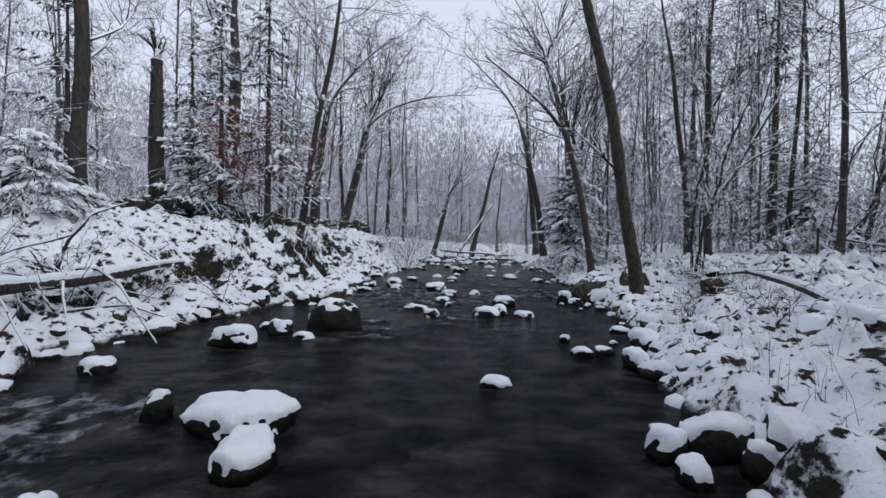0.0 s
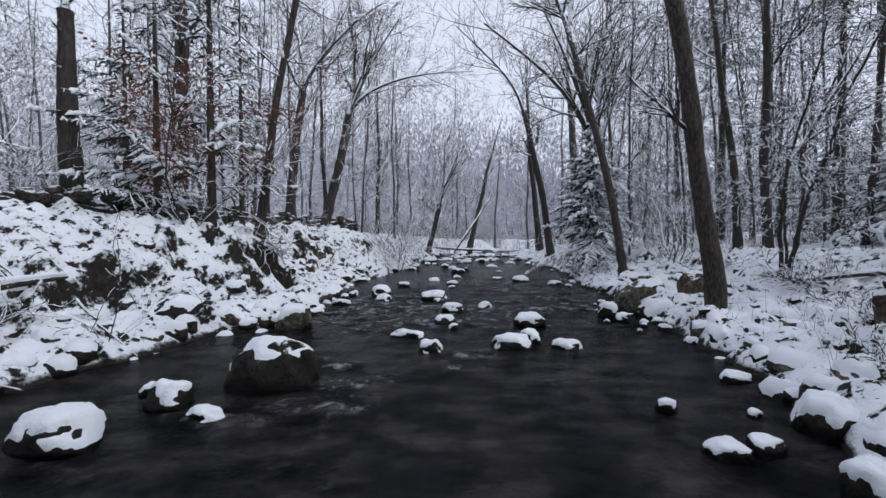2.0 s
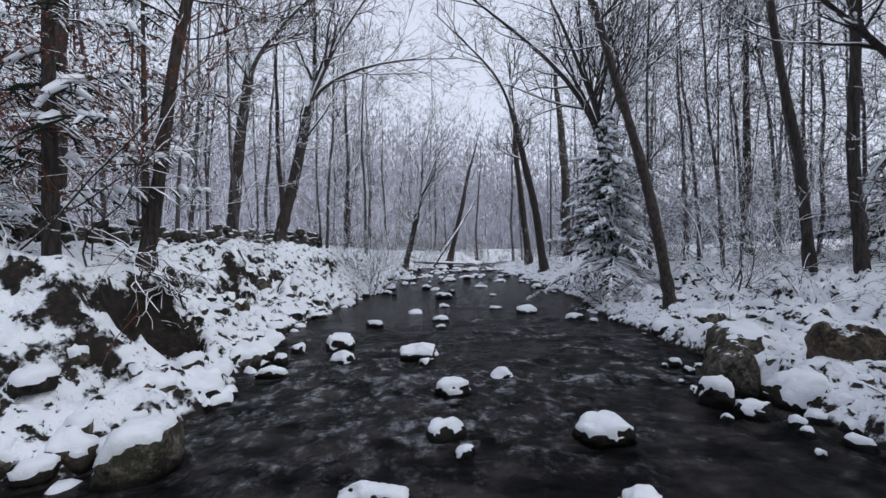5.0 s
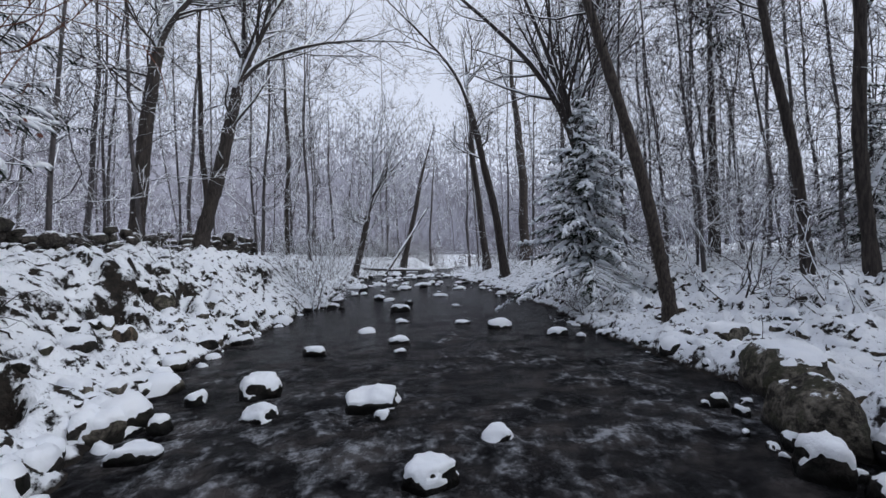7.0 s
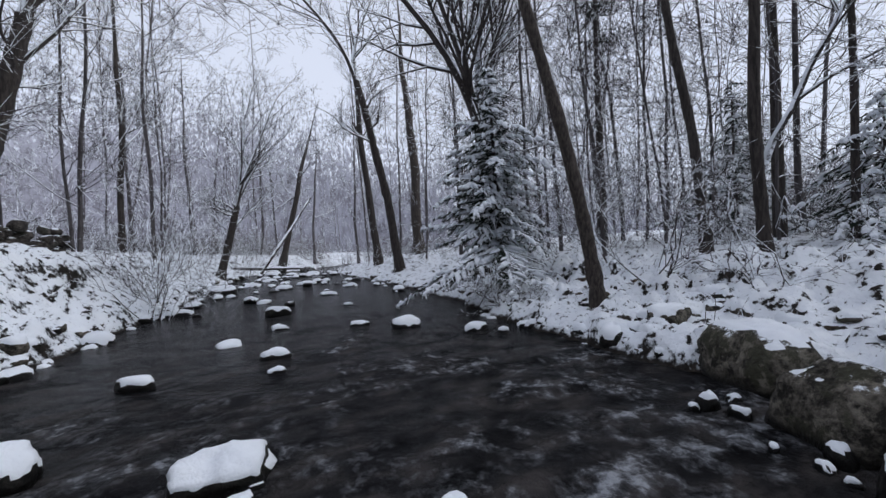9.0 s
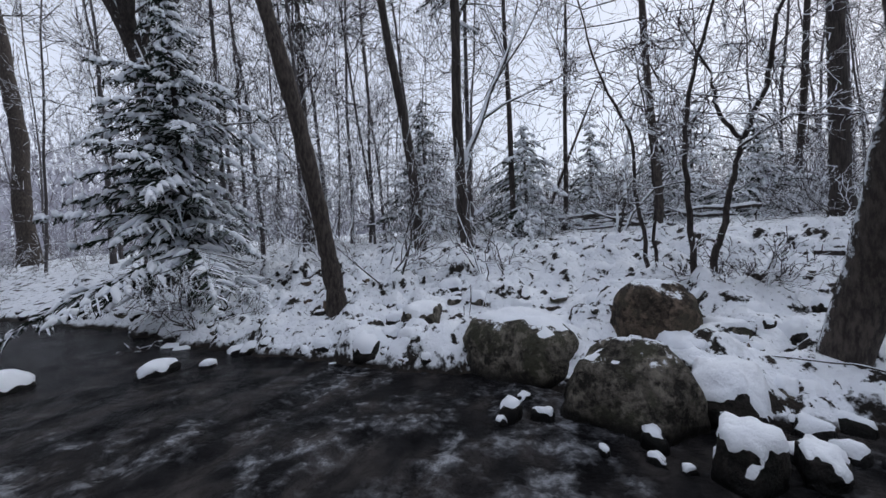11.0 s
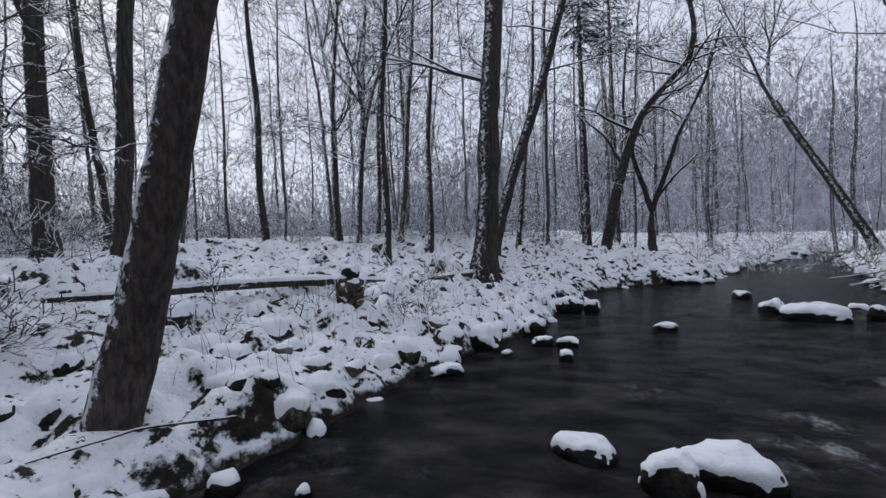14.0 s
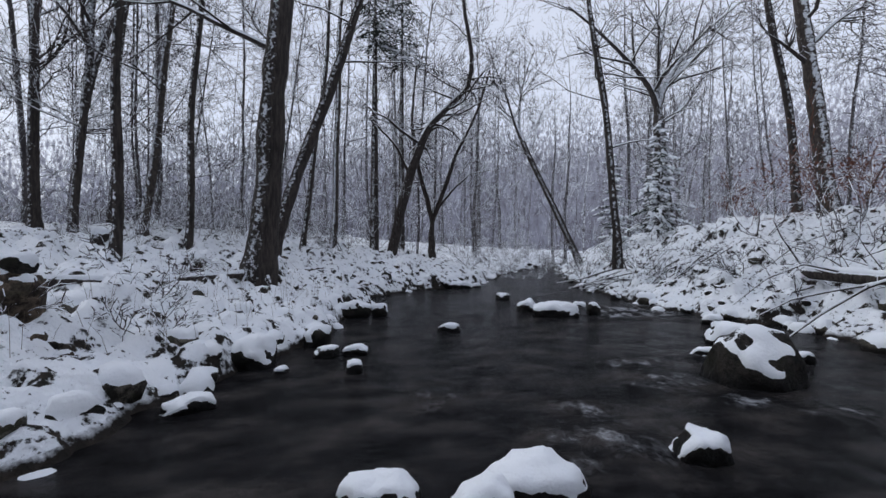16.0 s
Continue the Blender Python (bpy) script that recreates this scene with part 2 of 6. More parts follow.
LEFT_Y = [-60, -30, -20, -12, -4, 0, 2.7, 4, 5, 6.3, 7.3, 8.7, 9.5, 10, 11, 12.5, 14, 16, 18, 20.5, 23, 28, 35, 42, 50, 60, 90]
LEFT_X = [-52, -23, -14, -8.8, -6.0, -4.9, -4.25, -4.5, -5.1, -4.9, -4.6, -4.25, -3.9, -3.3, -2.75, -2.9, -3.2, -3.4, -2.95, -2.6, -2.0, -1.4, -0.6, 0.9, 7.5, 14, 30]
RIGHT_Y = [-60, -30, -18, -12, -8, -4.5, -2.5, -1, 0, 2, 3, 5, 6, 7.4, 8.3, 9.2, 10, 10.6, 11.2, 12, 13, 14, 15, 16, 18, 20, 25, 30, 38, 44, 50, 60, 90]
RIGHT_X = [-48, -20.5, -10.6, -6.6, -4.2, -2.4, -1.2, 1.2, 1.9, 2.0, 2.35, 2.6, 3.1, 3.55, 3.8, 3.9, 4.05, 4.15, 4.3, 4.5, 4.7, 4.65, 4.75, 4.85, 5.1, 5.6, 5.9, 6.0, 6.0, 7.5, 11, 18, 34]


def shore_left(y):
    return np.interp(y, LEFT_Y, LEFT_X) + 0.30 * (vnoise(y, y * 0 + 3, 0.55, 5) - 0.5) + 0.22 * (vnoise(y, y * 0 + 9, 0.21, 6) - 0.5)


def shore_right(y):
    return np.interp(y, RIGHT_Y, RIGHT_X) + 0.30 * (vnoise(y, y * 0 + 13, 0.55, 7) - 0.5) + 0.22 * (vnoise(y, y * 0 + 19, 0.21, 8) - 0.5)


def land(x, y):
    """The ground's height without stones."""
    x, y = np.asarray(x, float), np.asarray(y, float)
    dl, dr = shore_left(y) - x, x - shore_right(y)
    steep = np.interp(dl, [0, 0.3, 0.8, 1.2, 1.6, 2.0, 3, 6, 12, 40, 120], [0, 0.26, 0.55, 1.0, 1.5, 1.68, 1.85, 2.05, 2.3, 2.9, 6])
    lip = dl + 0.5 * (vnoise(x, y, 0.9, 71) - 0.5)
    cliff = np.interp(lip, [0, 0.3, 0.9, 1.35, 1.42, 1.6, 3, 6, 12, 40, 120], [0, 0.26, 0.55, 0.95, 1.45, 1.62, 1.8, 2.05, 2.3, 2.9, 6])
    worn = np.clip(2.4 * vnoise(y, y * 0, 1.7, 73) - 0.7, 0, 1) * np.clip(y - 10, 0, 1) * np.clip(24 - y, 0, 1)
    steep = steep * (1 - worn) + cliff * worn
    gentle = np.interp(dl, [0, 0.4, 1, 2, 3, 4, 6, 12, 40, 120], [0, 0.24, 0.45, 0.95, 1.55, 2.0, 2.35, 2.6, 3.1, 6])
    k = np.clip((y - 8.5) / 3.0, 0, 1)
    left = gentle * (1 - k) + steep * k
    near = np.interp(dr, [0, 0.25, 0.7, 1, 2, 3, 5, 8, 15, 40, 120], [0, 0.20, 0.30, 0.38, 0.6, 0.86, 1.15, 1.45, 1.9, 2.5, 6])
    down = np.interp(dr, [0, 0.25, 0.8, 2, 4, 8, 15, 40, 120], [0, 0.22, 0.42, 0.72, 1.05, 1.62, 2.1, 2.7, 6])
    k2 = np.clip((6 - y) / 4.0, 0, 1)
    right = near * (1 - k2) + down * k2
    for cx, cy, cr, cd in ((-3.95, 12.45, 0.55, 1.0), (-3.75, 11.0, 0.35, 0.45), (-4.75, 10.6, 0.4, 0.5), (-5.45, 9.15, 0.40, 0.65), (-5.75, 7.9, 0.42, 0.55), (-6.0, 6.3, 0.45, 0.5), (-5.3, 5.2, 0.35, 0.3), (-4.25, 10.5, 0.32, 0.45), (-4.55, 18.0, 0.55, 0.55), (-4.5, 19.4, 0.5, 0.5), (-4.85, 16.2, 0.5, 0.5), (-4.7, 14.9, 0.4, 0.4), (-5.55, -0.9, 0.55, 0.6), (-5.9, 0.6, 0.4, 0.4)):
        left = left - cd * np.clip(1.15 - ((x - cx) ** 2 + ((y - cy) / 1.35) ** 2) / cr ** 2, 0, 0.7)
    far = np.clip((np.abs(y - 8) - 26) / 30, 0, 1)
    right, left = right * (1 - 0.45 * far), left * (1 - 0.45 * far)
    bed = -0.45 * np.clip(np.minimum(-dl, -dr) / 0.5, 0, 1)
    h = np.where(dl > 0, left, np.where(dr > 0, right, bed))
    out = np.clip(np.maximum(dl, dr) / 0.6, 0, 1)
    return h + out * (0.30 * (fractal(x, y, 3.1, 21) - 0.47) + 0.10 * (fractal(x, y, 0.8, 31, 3) - 0.44))


def ground_at(x, y):
    return float(land(np.array([x]), np.array([y]))[0])


def mesh_from(name, verts, faces, material, smooth=True, mats=None):
    me = bpy.data.meshes.new(name)
    me.from_pydata(verts, [], faces)
    me.materials.append(material)
    if smooth:
        me.polygons.foreach_set("use_smooth", [True] * len(me.polygons))
    me.update()
    return me


def child(name, me, parent, label=""):
    ob = new(name, me)
    ob.parent = parent
    return tagged(ob, label) if label else ob


class Build:
    """Collects tubes and lumps for one mesh."""

    def __init__(self):
        self.v, self.f, self.n = [], [], 0

    def tube(self, pts, rad, sides, cap=False):
        pts, rad = np.asarray(pts, float), np.asarray(rad, float)
        k = len(pts)
        t = np.gradient(pts, axis=0)
        t /= np.linalg.norm(t, axis=1)[:, None] + 1e-9
        ref = np.array([0.0, 0.0, 1.0]) if abs(t[0, 2]) < 0.8 else np.array([1.0, 0.0, 0.0])
        a = np.cross(t, ref)
        a /= np.linalg.norm(a, axis=1)[:, None] + 1e-9
        b = np.cross(t, a)
        ang = np.arange(sides) * 2 * math.pi / sides
        ring = pts[:, None, :] + rad[:, None, None] * (np.cos(ang)[None, :, None] * a[:, None, :] + np.sin(ang)[None, :, None] * b[:, None, :])
        self.v.append(ring.reshape(-1, 3))
        i = self.n + (np.arange(k - 1) * sides)[:, None]
        s, s2 = np.arange(sides)[None, :], (np.arange(sides)[None, :] + 1) % sides
        self.f.append(np.stack([i + s, i + s2, i + sides + s2, i + sides + s], -1).reshape(-1, 4))
        self.n += k * sides

    def mesh(self, name, material, smooth=True):
        v, f = np.concatenate(self.v), np.concatenate(self.f)
        me = bpy.data.meshes.new(name)
        me.vertices.add(len(v))
        me.vertices.foreach_set("co", v.astype(np.float32).ravel())
        me.loops.add(f.size)
        me.loops.foreach_set("vertex_index", f.astype(np.int32).ravel())
        me.polygons.add(len(f))
        me.polygons.foreach_set("loop_start", np.arange(len(f), dtype=np.int32) * 4)
        me.polygons.foreach_set("use_smooth", np.full(len(f), smooth))
        me.materials.append(material)
        me.update(calc_edges=True)
        return me


def unit(v):
    return v / (np.linalg.norm(v) + 1e-9)


def grow(rng, wood, fine, p, d, length, r, level, last, wig=0.22, up=0.05, kids=(7, 6, 5), split=0.8, thin=0.012, tip=2, rmin=0.0055, path=None):
    """A limb with its side limbs, down to the twigs; path: its points, where it follows a given curve."""
    n = 6 if level == 0 else ((4 if tip > 1 else 3) if level == 1 else tip)
    pts, dirs = [np.array(p, float)], []
    d = unit(np.array(d, float))
    if path is not None:
        pts, n = list(path), len(path) - 1
        dirs = [unit(pts[i + 1] - pts[i]) for i in range(n)]
    for _ in range(n if path is None else 0):
        d = unit(d + wig * rng.normal(size=3) + np.array([0, 0, up]))
        pts.append(pts[-1] + d * length / n)
        dirs.append(d)
    rad = np.linspace(r, max(r * 0.28, 0.0045), n + 1)
    target = wood if r > thin else fine
    target.tube(pts, rad, 6 if r > 0.05 else (4 if r > 0.02 else 3))
    if level >= last:
        return
    for k in range(kids[min(level, len(kids) - 1)]):
        u = rng.uniform(0.22, 1.0) if k else 0.97
        i = min(int(u * n), n - 1)
        at = pts[i] + (pts[i + 1] - pts[i]) * (u * n - i)
        side = rng.normal(size=3)
        side -= dirs[i] * side.dot(dirs[i])
        nd = unit(dirs[i] * rng.uniform(0.5, 1.0) + unit(side) * rng.uniform(0.6, 1.1) * split + np.array([0, 0, 0.12]))
        grow(rng, wood, fine, at, nd, length * rng.uniform(0.38, 0.62) * (1.1 - 0.45 * u), max(rad[i] * rng.uniform(0.45, 0.62), rmin), level + 1, last, wig, up, kids, split, thin, tip, rmin)


def trunk_points(height, lean, bend, rng, n=14, start=-0.25):
    z = np.linspace(start, height, n)
    s = np.clip(z, 0, None)
    wob = 0.016 * height * np.sin(z * 0.5 + rng.uniform(0, 6)) + 0.007 * height * np.sin(z * 1.3 + rng.uniform(0, 6))
    trend = np.polyval(np.polyfit(z, wob, 1), z)
    wob = trend + 0.38 * (wob - trend)
    return np.stack([lean[0] * s + bend[0] * s * s + wob, lean[1] * s + bend[1] * s * s + 0.6 * wob[::-1] * (z > 0.3), z], 1)


TREES = []


def tree(x, y, z=None, lean=(0, 0), bend=(0, 0), r=0.18, height=12.0, seed=1, bark=None, label="", limbs_from=4.5, limbs=9, levels=2, reach=3.2, flare=1.45, fork=None, twig=None, extra=(), rise=(0.1, 0.8), group="forest trees", name="tree"):
    """A bare snow-dusted tree. fork: (height, list of (dx, dy, dz, radius)) big limbs; extra: further single limbs."""
    rng = np.random.default_rng(seed)
    r = 0.8 * r if r < 0.17 and name == "tree" else r
    base = ground_at(x, y) if z is None else z
    root = new(name)
    root.location = (x, y, base)
    stem = fork[0] if fork else height
    pts = trunk_points(stem, lean, bend, rng)
    zz = pts[:, 2]
    rad = r * (1 - 0.55 * np.clip(zz / max(height, 1), 0, 1))
    if not fork:
        rad = rad * (1 - 0.88 * np.clip((zz / height - 0.5) / 0.5, 0, 1))
    rad = rad * (1 + (flare - 1) * np.exp(-np.clip(zz, 0, None) / 0.22))
    t = Build()
    dense = np.linspace(0, 1, 40) ** 1.3
    idx = np.linspace(0, 1, len(pts))
    dp = np.stack([np.interp(dense, idx, pts[:, k]) for k in range(3)], 1)
    dr = np.interp(dense, idx, rad) * (1 + 0.05 * rng.normal(size=40) * (dense > 0.03))
    t.tube(dp, dr, 14)
    for k in range(5):
        a = k * 1.257 + rng.uniform(-0.4, 0.4)
        e = np.array([math.cos(a), math.sin(a), 0])
        w = r * min(1.0, 0.35 + (flare - 1))
        foot = np.array([np.interp(0.1, zz, pts[:, 0]), np.interp(0.1, zz, pts[:, 1]), 0.0])
        t.tube([foot + e * r * 0.4 + [0, 0, 0.20], foot + e * (r * 0.7 + w * 0.5) + [0, 0, 0.05], foot + e * (r + w * 1.2) + [0, 0, -0.22]], [w * 0.40, w * 0.30, 0.012], 8)
    limb_builds, fine = [], Build()

    def at_height(h):
        return np.array([np.interp(h, zz, pts[:, k]) for k in range(3)]), float(np.interp(h, zz, rad))

    if fork:
        for dx, dy, dz, fr in fork[1]:
            p, _ = at_height(fork[0] - 0.1)
            v = np.array([dx, dy, dz], float)
            length = np.linalg.norm(v)
            limb_builds.append(Build())
            way = unit(pts[-1] - pts[-3]) * 0.34 * length
            u = np.linspace(0, 1, 10)[:, None]
            curve = p + 2 * u * (1 - u) * way + u * u * v + 0.022 * length * np.sin(u * [7.0, 5.0, 6.0] + rng.uniform(0, 6, 3)) * u * (1.2 - u)
            grow(rng, limb_builds[-1], fine, p, v, length, fr, 0, levels + 1, 0.12, 0.03, (12, 6, 6, 4), 0.9, path=curve)
    for h, dx, dy, dz, fr in extra:
        p, _ = at_height(h)
        v = np.array([dx, dy, dz], float)
        limb_builds.append(Build())
        grow(rng, limb_builds[-1], fine, p, v, np.linalg.norm(v), fr, 0, levels, 0.10, 0.0, (9, 6, 4), 0.9)
    for k in range(limbs):
        h = rng.uniform(min(limbs_from, stem * 0.7), stem * 0.98)
        p, rr = at_height(h)
        a = rng.uniform(0, 2 * math.pi)
        length = reach * rng.uniform(0.5, 1.1)
        limb_builds.append(Build())
        grow(rng, limb_builds[-1], fine, p, (math.cos(a), math.sin(a), rng.uniform(*rise)), length, max(0.018, rr * rng.uniform(0.20, 0.38)), 0, levels, 0.2, 0.04, (10, 7, 4))
    child("trunk", t.mesh("trunk", bark or BARK_DARK), root)
    for w in limb_builds:
        child("limb", w.mesh("limb", LIMB, False), root)
    if fine.v:
        tagged(child("twig_spray", fine.mesh("twig_spray", twig or TWIG, False), root, "fine twigs edged with snow"), kind="stuff")
    tagged(root, label or "tall bare forest tree with dark snow-flecked bark", "tree", group)
    TREES.append((x, y))
    return root


def conifer(x, y, z=None, height=6.0, width=1.7, seed=1, boughs=80, crown_low=0.08, snow=1.0, label="", material=None, r=0.09, lean=(0, 0), name="spruce_tree", dense=9.0, droop=(0.25, 0.5), gap=0.0, split=False, lump=1.0, even=(0.35, 1.3), full=1.2, ragged=0.0):
    """An evergreen: drooping boughs with side sprays of needles, and snow lying on them."""
    rng = np.random.default_rng(seed)
    base = ground_at(x, y) if z is None else z
    root = new(name)
    root.location = (x, y, base)
    t, lumps, whole = Build(), Build(), Build()
    t.tube([(lean[0] * h, lean[1] * h, h) for h in np.linspace(-0.2, height, 12)], np.linspace(r * 1.25, 0.012, 12), 8)
    sprays = []
    for k in range(boughs):
        if rng.uniform() < gap:
            continue
        u = crown_low + (1 - crown_low) * (k + rng.uniform(-1.5, 1.5)) / boughs
        u = min(max(u, crown_low), 0.985)
        h = u * height
        a = k * 2.399 + rng.uniform(-0.8, 0.8)
        length = width * (1.03 - ((u - crown_low) / (1 - crown_low)) ** full) * rng.uniform(*even) + 0.12
        length *= 1 + ragged * 1.6 * noise.noise(Vector((1.1 * math.cos(a) + seed, 1.1 * math.sin(a), 0.8 * h)))
        e = np.array([math.cos(a), math.sin(a), 0.0])
        f = np.array([-e[1], e[0], 0.0])
        p0 = np.array([lean[0] * h, lean[1] * h, h])
        n = 5
        s = np.linspace(0, 1, n + 1)
        dr = rng.uniform(*droop)
        pts = p0 + e * (s * length)[:, None] + f * (rng.normal() * 0.12 * length * s * s)[:, None] + np.array([0, 0, 1]) * (length * (rng.uniform(0.05, 0.3) * s - dr * s * s))[:, None]
        spray = whole
        if split:
            spray = Build()
            sprays.append(spray)
        spray.tube(pts, np.linspace(0.018, 0.007, n + 1), 4)
        m = max(5, int(length * dense))
        for j in range(m):
            q = (j + rng.uniform(0.2, 1)) / m
            i = min(int(q * n), n - 1)
            c = pts[i] + (pts[i + 1] - pts[i]) * (q * n - i)
            for sgn in (1, -1):
                sl = length * 0.36 * (1.05 - q) * rng.uniform(0.4, 1.3) + 0.06
                v = unit(e * rng.uniform(0.3, 1.0) + f * sgn * rng.uniform(0.6, 1) + np.array([0, 0, rng.uniform(-0.6, 0.05)]))
                tip = c + v * sl + np.array([0, 0, -0.2 * sl - 0.02])
                mid = 0.5 * (c + tip) + np.array([0, 0, 0.02])
                spray.tube([c, mid, tip], [0.012, 0.020, 0.004], 3)
                for g in range(2):
                    o = c + (tip - c) * rng.uniform(0.25, 0.8)
                    w = unit(v + f * rng.normal() * 0.9 + e * rng.normal() * 0.6 + np.array([0, 0, -0.25]))
                    spray.tube([o, o + w * sl * rng.uniform(0.25, 0.5)], [0.016, 0.003], 3)
                if rng.uniform() < 0.33 * snow:
                    w = lump * rng.uniform(0.022, 0.055) * (0.7 + 0.4 * min(length, 1.5))
                    cc = mid + np.array([0, 0, 0.008])
                    ax = (tip - c) * rng.uniform(0.25, 0.5)
                    kk = rng.normal(size=3) * 0.25 * w
                    lumps.tube([cc - ax, cc - 0.45 * ax + [0, 0, 0.4 * w] + kk, cc + 0.5 * ax + [0, 0, 0.3 * w] - kk, cc + ax], [0.004, w, 0.8 * w, 0.004], 5)
            if rng.uniform() < 0.4 * snow:
                w = lump * rng.uniform(0.03, 0.07)
                ax = unit(pts[i + 1] - pts[i]) * w * rng.uniform(1.2, 2.4)
                lumps.tube([c - ax, c - 0.4 * ax + [0, 0, 0.4 * w], c + 0.5 * ax + [0, 0, 0.35 * w], c + ax], [0.004, w, 0.75 * w, 0.004], 5)
    child("trunk", t.mesh("trunk", BARK_DARK), root)
    for sp in sprays:
        child("bough", sp.mesh("bough", material or NEEDLE, False), root)
    if whole.v:
        tagged(child("crown", whole.mesh("crown", material or NEEDLE, False), root, "dark green needled crown"), kind="stuff")
    if lumps.v:
        tagged(child("snow_load", lumps.mesh("snow_load", SNOW_MAT), root, "soft clumps of snow lying on the boughs"), kind="stuff")
    tagged(root, label or "snow-laden evergreen with drooping dark green boughs", "conifer", "evergreens")
    TREES.append((x, y))
    return root


def stone_mesh(seed, flat=0.75, facets=9, subdiv=3, block=3.0):
    """A stone's unit shape, about one metre across, and the snow that lies on it."""
    rng = np.random.default_rng(seed)
    bm = bmesh.new()
    bmesh.ops.create_icosphere(bm, subdivisions=subdiv, radius=0.5)
    cuts = []
    for _ in range(facets):
        nrm = unit(rng.normal(size=3) * np.array([1, 1, 0.8]))
        cuts.append((nrm, rng.uniform(0.36, 0.52)))
    off = Vector(rng.uniform(-50, 50, 3).tolist())
    for v in bm.verts:
        c = np.array(v.co)
        c = c * 0.5 / (np.sum(np.abs(c) ** block) ** (1 / block) + 1e-9) * 0.93
        for nrm, dd in cuts:
            k = c.dot(nrm) - dd
            if k > 0:
                c = c - nrm * k * 0.9
        q = Vector(c.tolist())
        c = c * (1 + 0.13 * noise.fractal(q * 2.6 + off, 0.9, 2.0, 5) + 0.04 * noise.noise(q * 11 + off))
        v.co = Vector((c * np.array([1, 1, flat])).tolist())
    bm.normal_update()
    for f in bm.faces:
        f.smooth = True
    return bm


def rock(x, y, size, top, turn=0.0, seed=1, snow=0.10, cover=0.30, material=None, label="", name="rock", group="stones in the stream", sink=0.0, facets=9, detail=3, tilt=(0, 0), category="rock", block=3.0, lace=1.0):
    """A stone of size (length, width, height) metres whose top stands at height top, with its cap of snow."""
    if detail == 3 and max(size) > 0.33 and size[0] != 1 and y < 15:
        detail = 4
    bm = stone_mesh(seed, 1.0, facets, detail, block)
    cover = cover + (0.32 if label == STREAM else 0.22)
    snow = snow * (0.52 if label == STREAM else 0.66)
    top = top - 0.5 * snow
    rng = random.Random(seed * 7 + 3)
    m = Matrix.Rotation(radians(turn), 4, "Z") @ Euler((radians(tilt[0]), radians(tilt[1]), 0)).to_matrix().to_4x4() @ Matrix.Diagonal((*size, 1))
    bm.transform(m)
    bm.normal_update()
    hi = max(v.co.z for v in bm.verts)
    root = new(name)
    root.location = (x, y, top - hi)
    me = bpy.data.meshes.new("stone")
    bm.to_mesh(me)
    me.materials.append(material or ROCK)
    child("stone", me, root)
    if snow > 0:
        off = Vector([rng.uniform(-50, 50) for _ in range(3)])
        lift = {}
        for v in bm.verts:
            wob = lace * 0.34 * noise.noise(v.co * 3.2 / max(size[0], 0.4) + off) + lace * 0.30 * noise.noise(v.co * (8 if lace < 1.5 else 5.5) + off) * (1.0 if v.normal.z < 0.8 else 0.4) + (0.20 if v.normal.z < 0.75 else 0.06) * noise.noise(v.co * 17 + off)
            rise = (v.co.z - (hi - size[2])) / max(size[2], 0.01)
            k = (v.normal.z + wob - cover) / (1 - cover) * min(1.0, max(0.0, (rise - 0.45) * 4))
            lift[v] = k
        kill = [v for v in bm.verts if lift[v] <= 0]
        for v in bm.verts:
            k = max(lift[v], 0.0)
            grow_by = snow * min(1.0, k * 1.6) ** 0.6 * (0.70 + 0.65 * noise.noise(v.co * 5 + off) + 0.45 * noise.noise(v.co * 15 + off))
            out = Vector((v.normal.x, v.normal.y, 0)) * 0.25
            v.co = v.co + (Vector((0, 0, 1)) + out) * max(grow_by, 0.004 if k > 0 else 0)
        bad = [f for f in bm.faces if all(lift[v] <= 0 for v in f.verts)]
        for v in bm.verts:
            if lift[v] <= 0:
                v.co -= v.normal * 0.012
        bmesh.ops.delete(bm, geom=bad, context="FACES")
        left, islands = set(bm.faces), []
        while left:
            todo, isle = [left.pop()], []
            while todo:
                f = todo.pop()
                isle.append(f)
                for e in f.edges:
                    for g in e.link_faces:
                        if g in left:
                            left.remove(g)
                            todo.append(g)
            islands.append(isle)
        islands.sort(key=len)
        bmesh.ops.delete(bm, geom=[f for isle in islands[:-1] for f in isle], context="FACES")
        if len(bm.faces) > 8:
            cm = bpy.data.meshes.new("snow_cap")
            bm.to_mesh(cm)
            cm.materials.append(SNOW_MAT)
            child("snow_cap", cm, root, "thick soft white cap of fresh snow")
    bm.free()
    return tagged(root, label or "dark wet stone capped with fresh snow, standing in the stream", category, group)


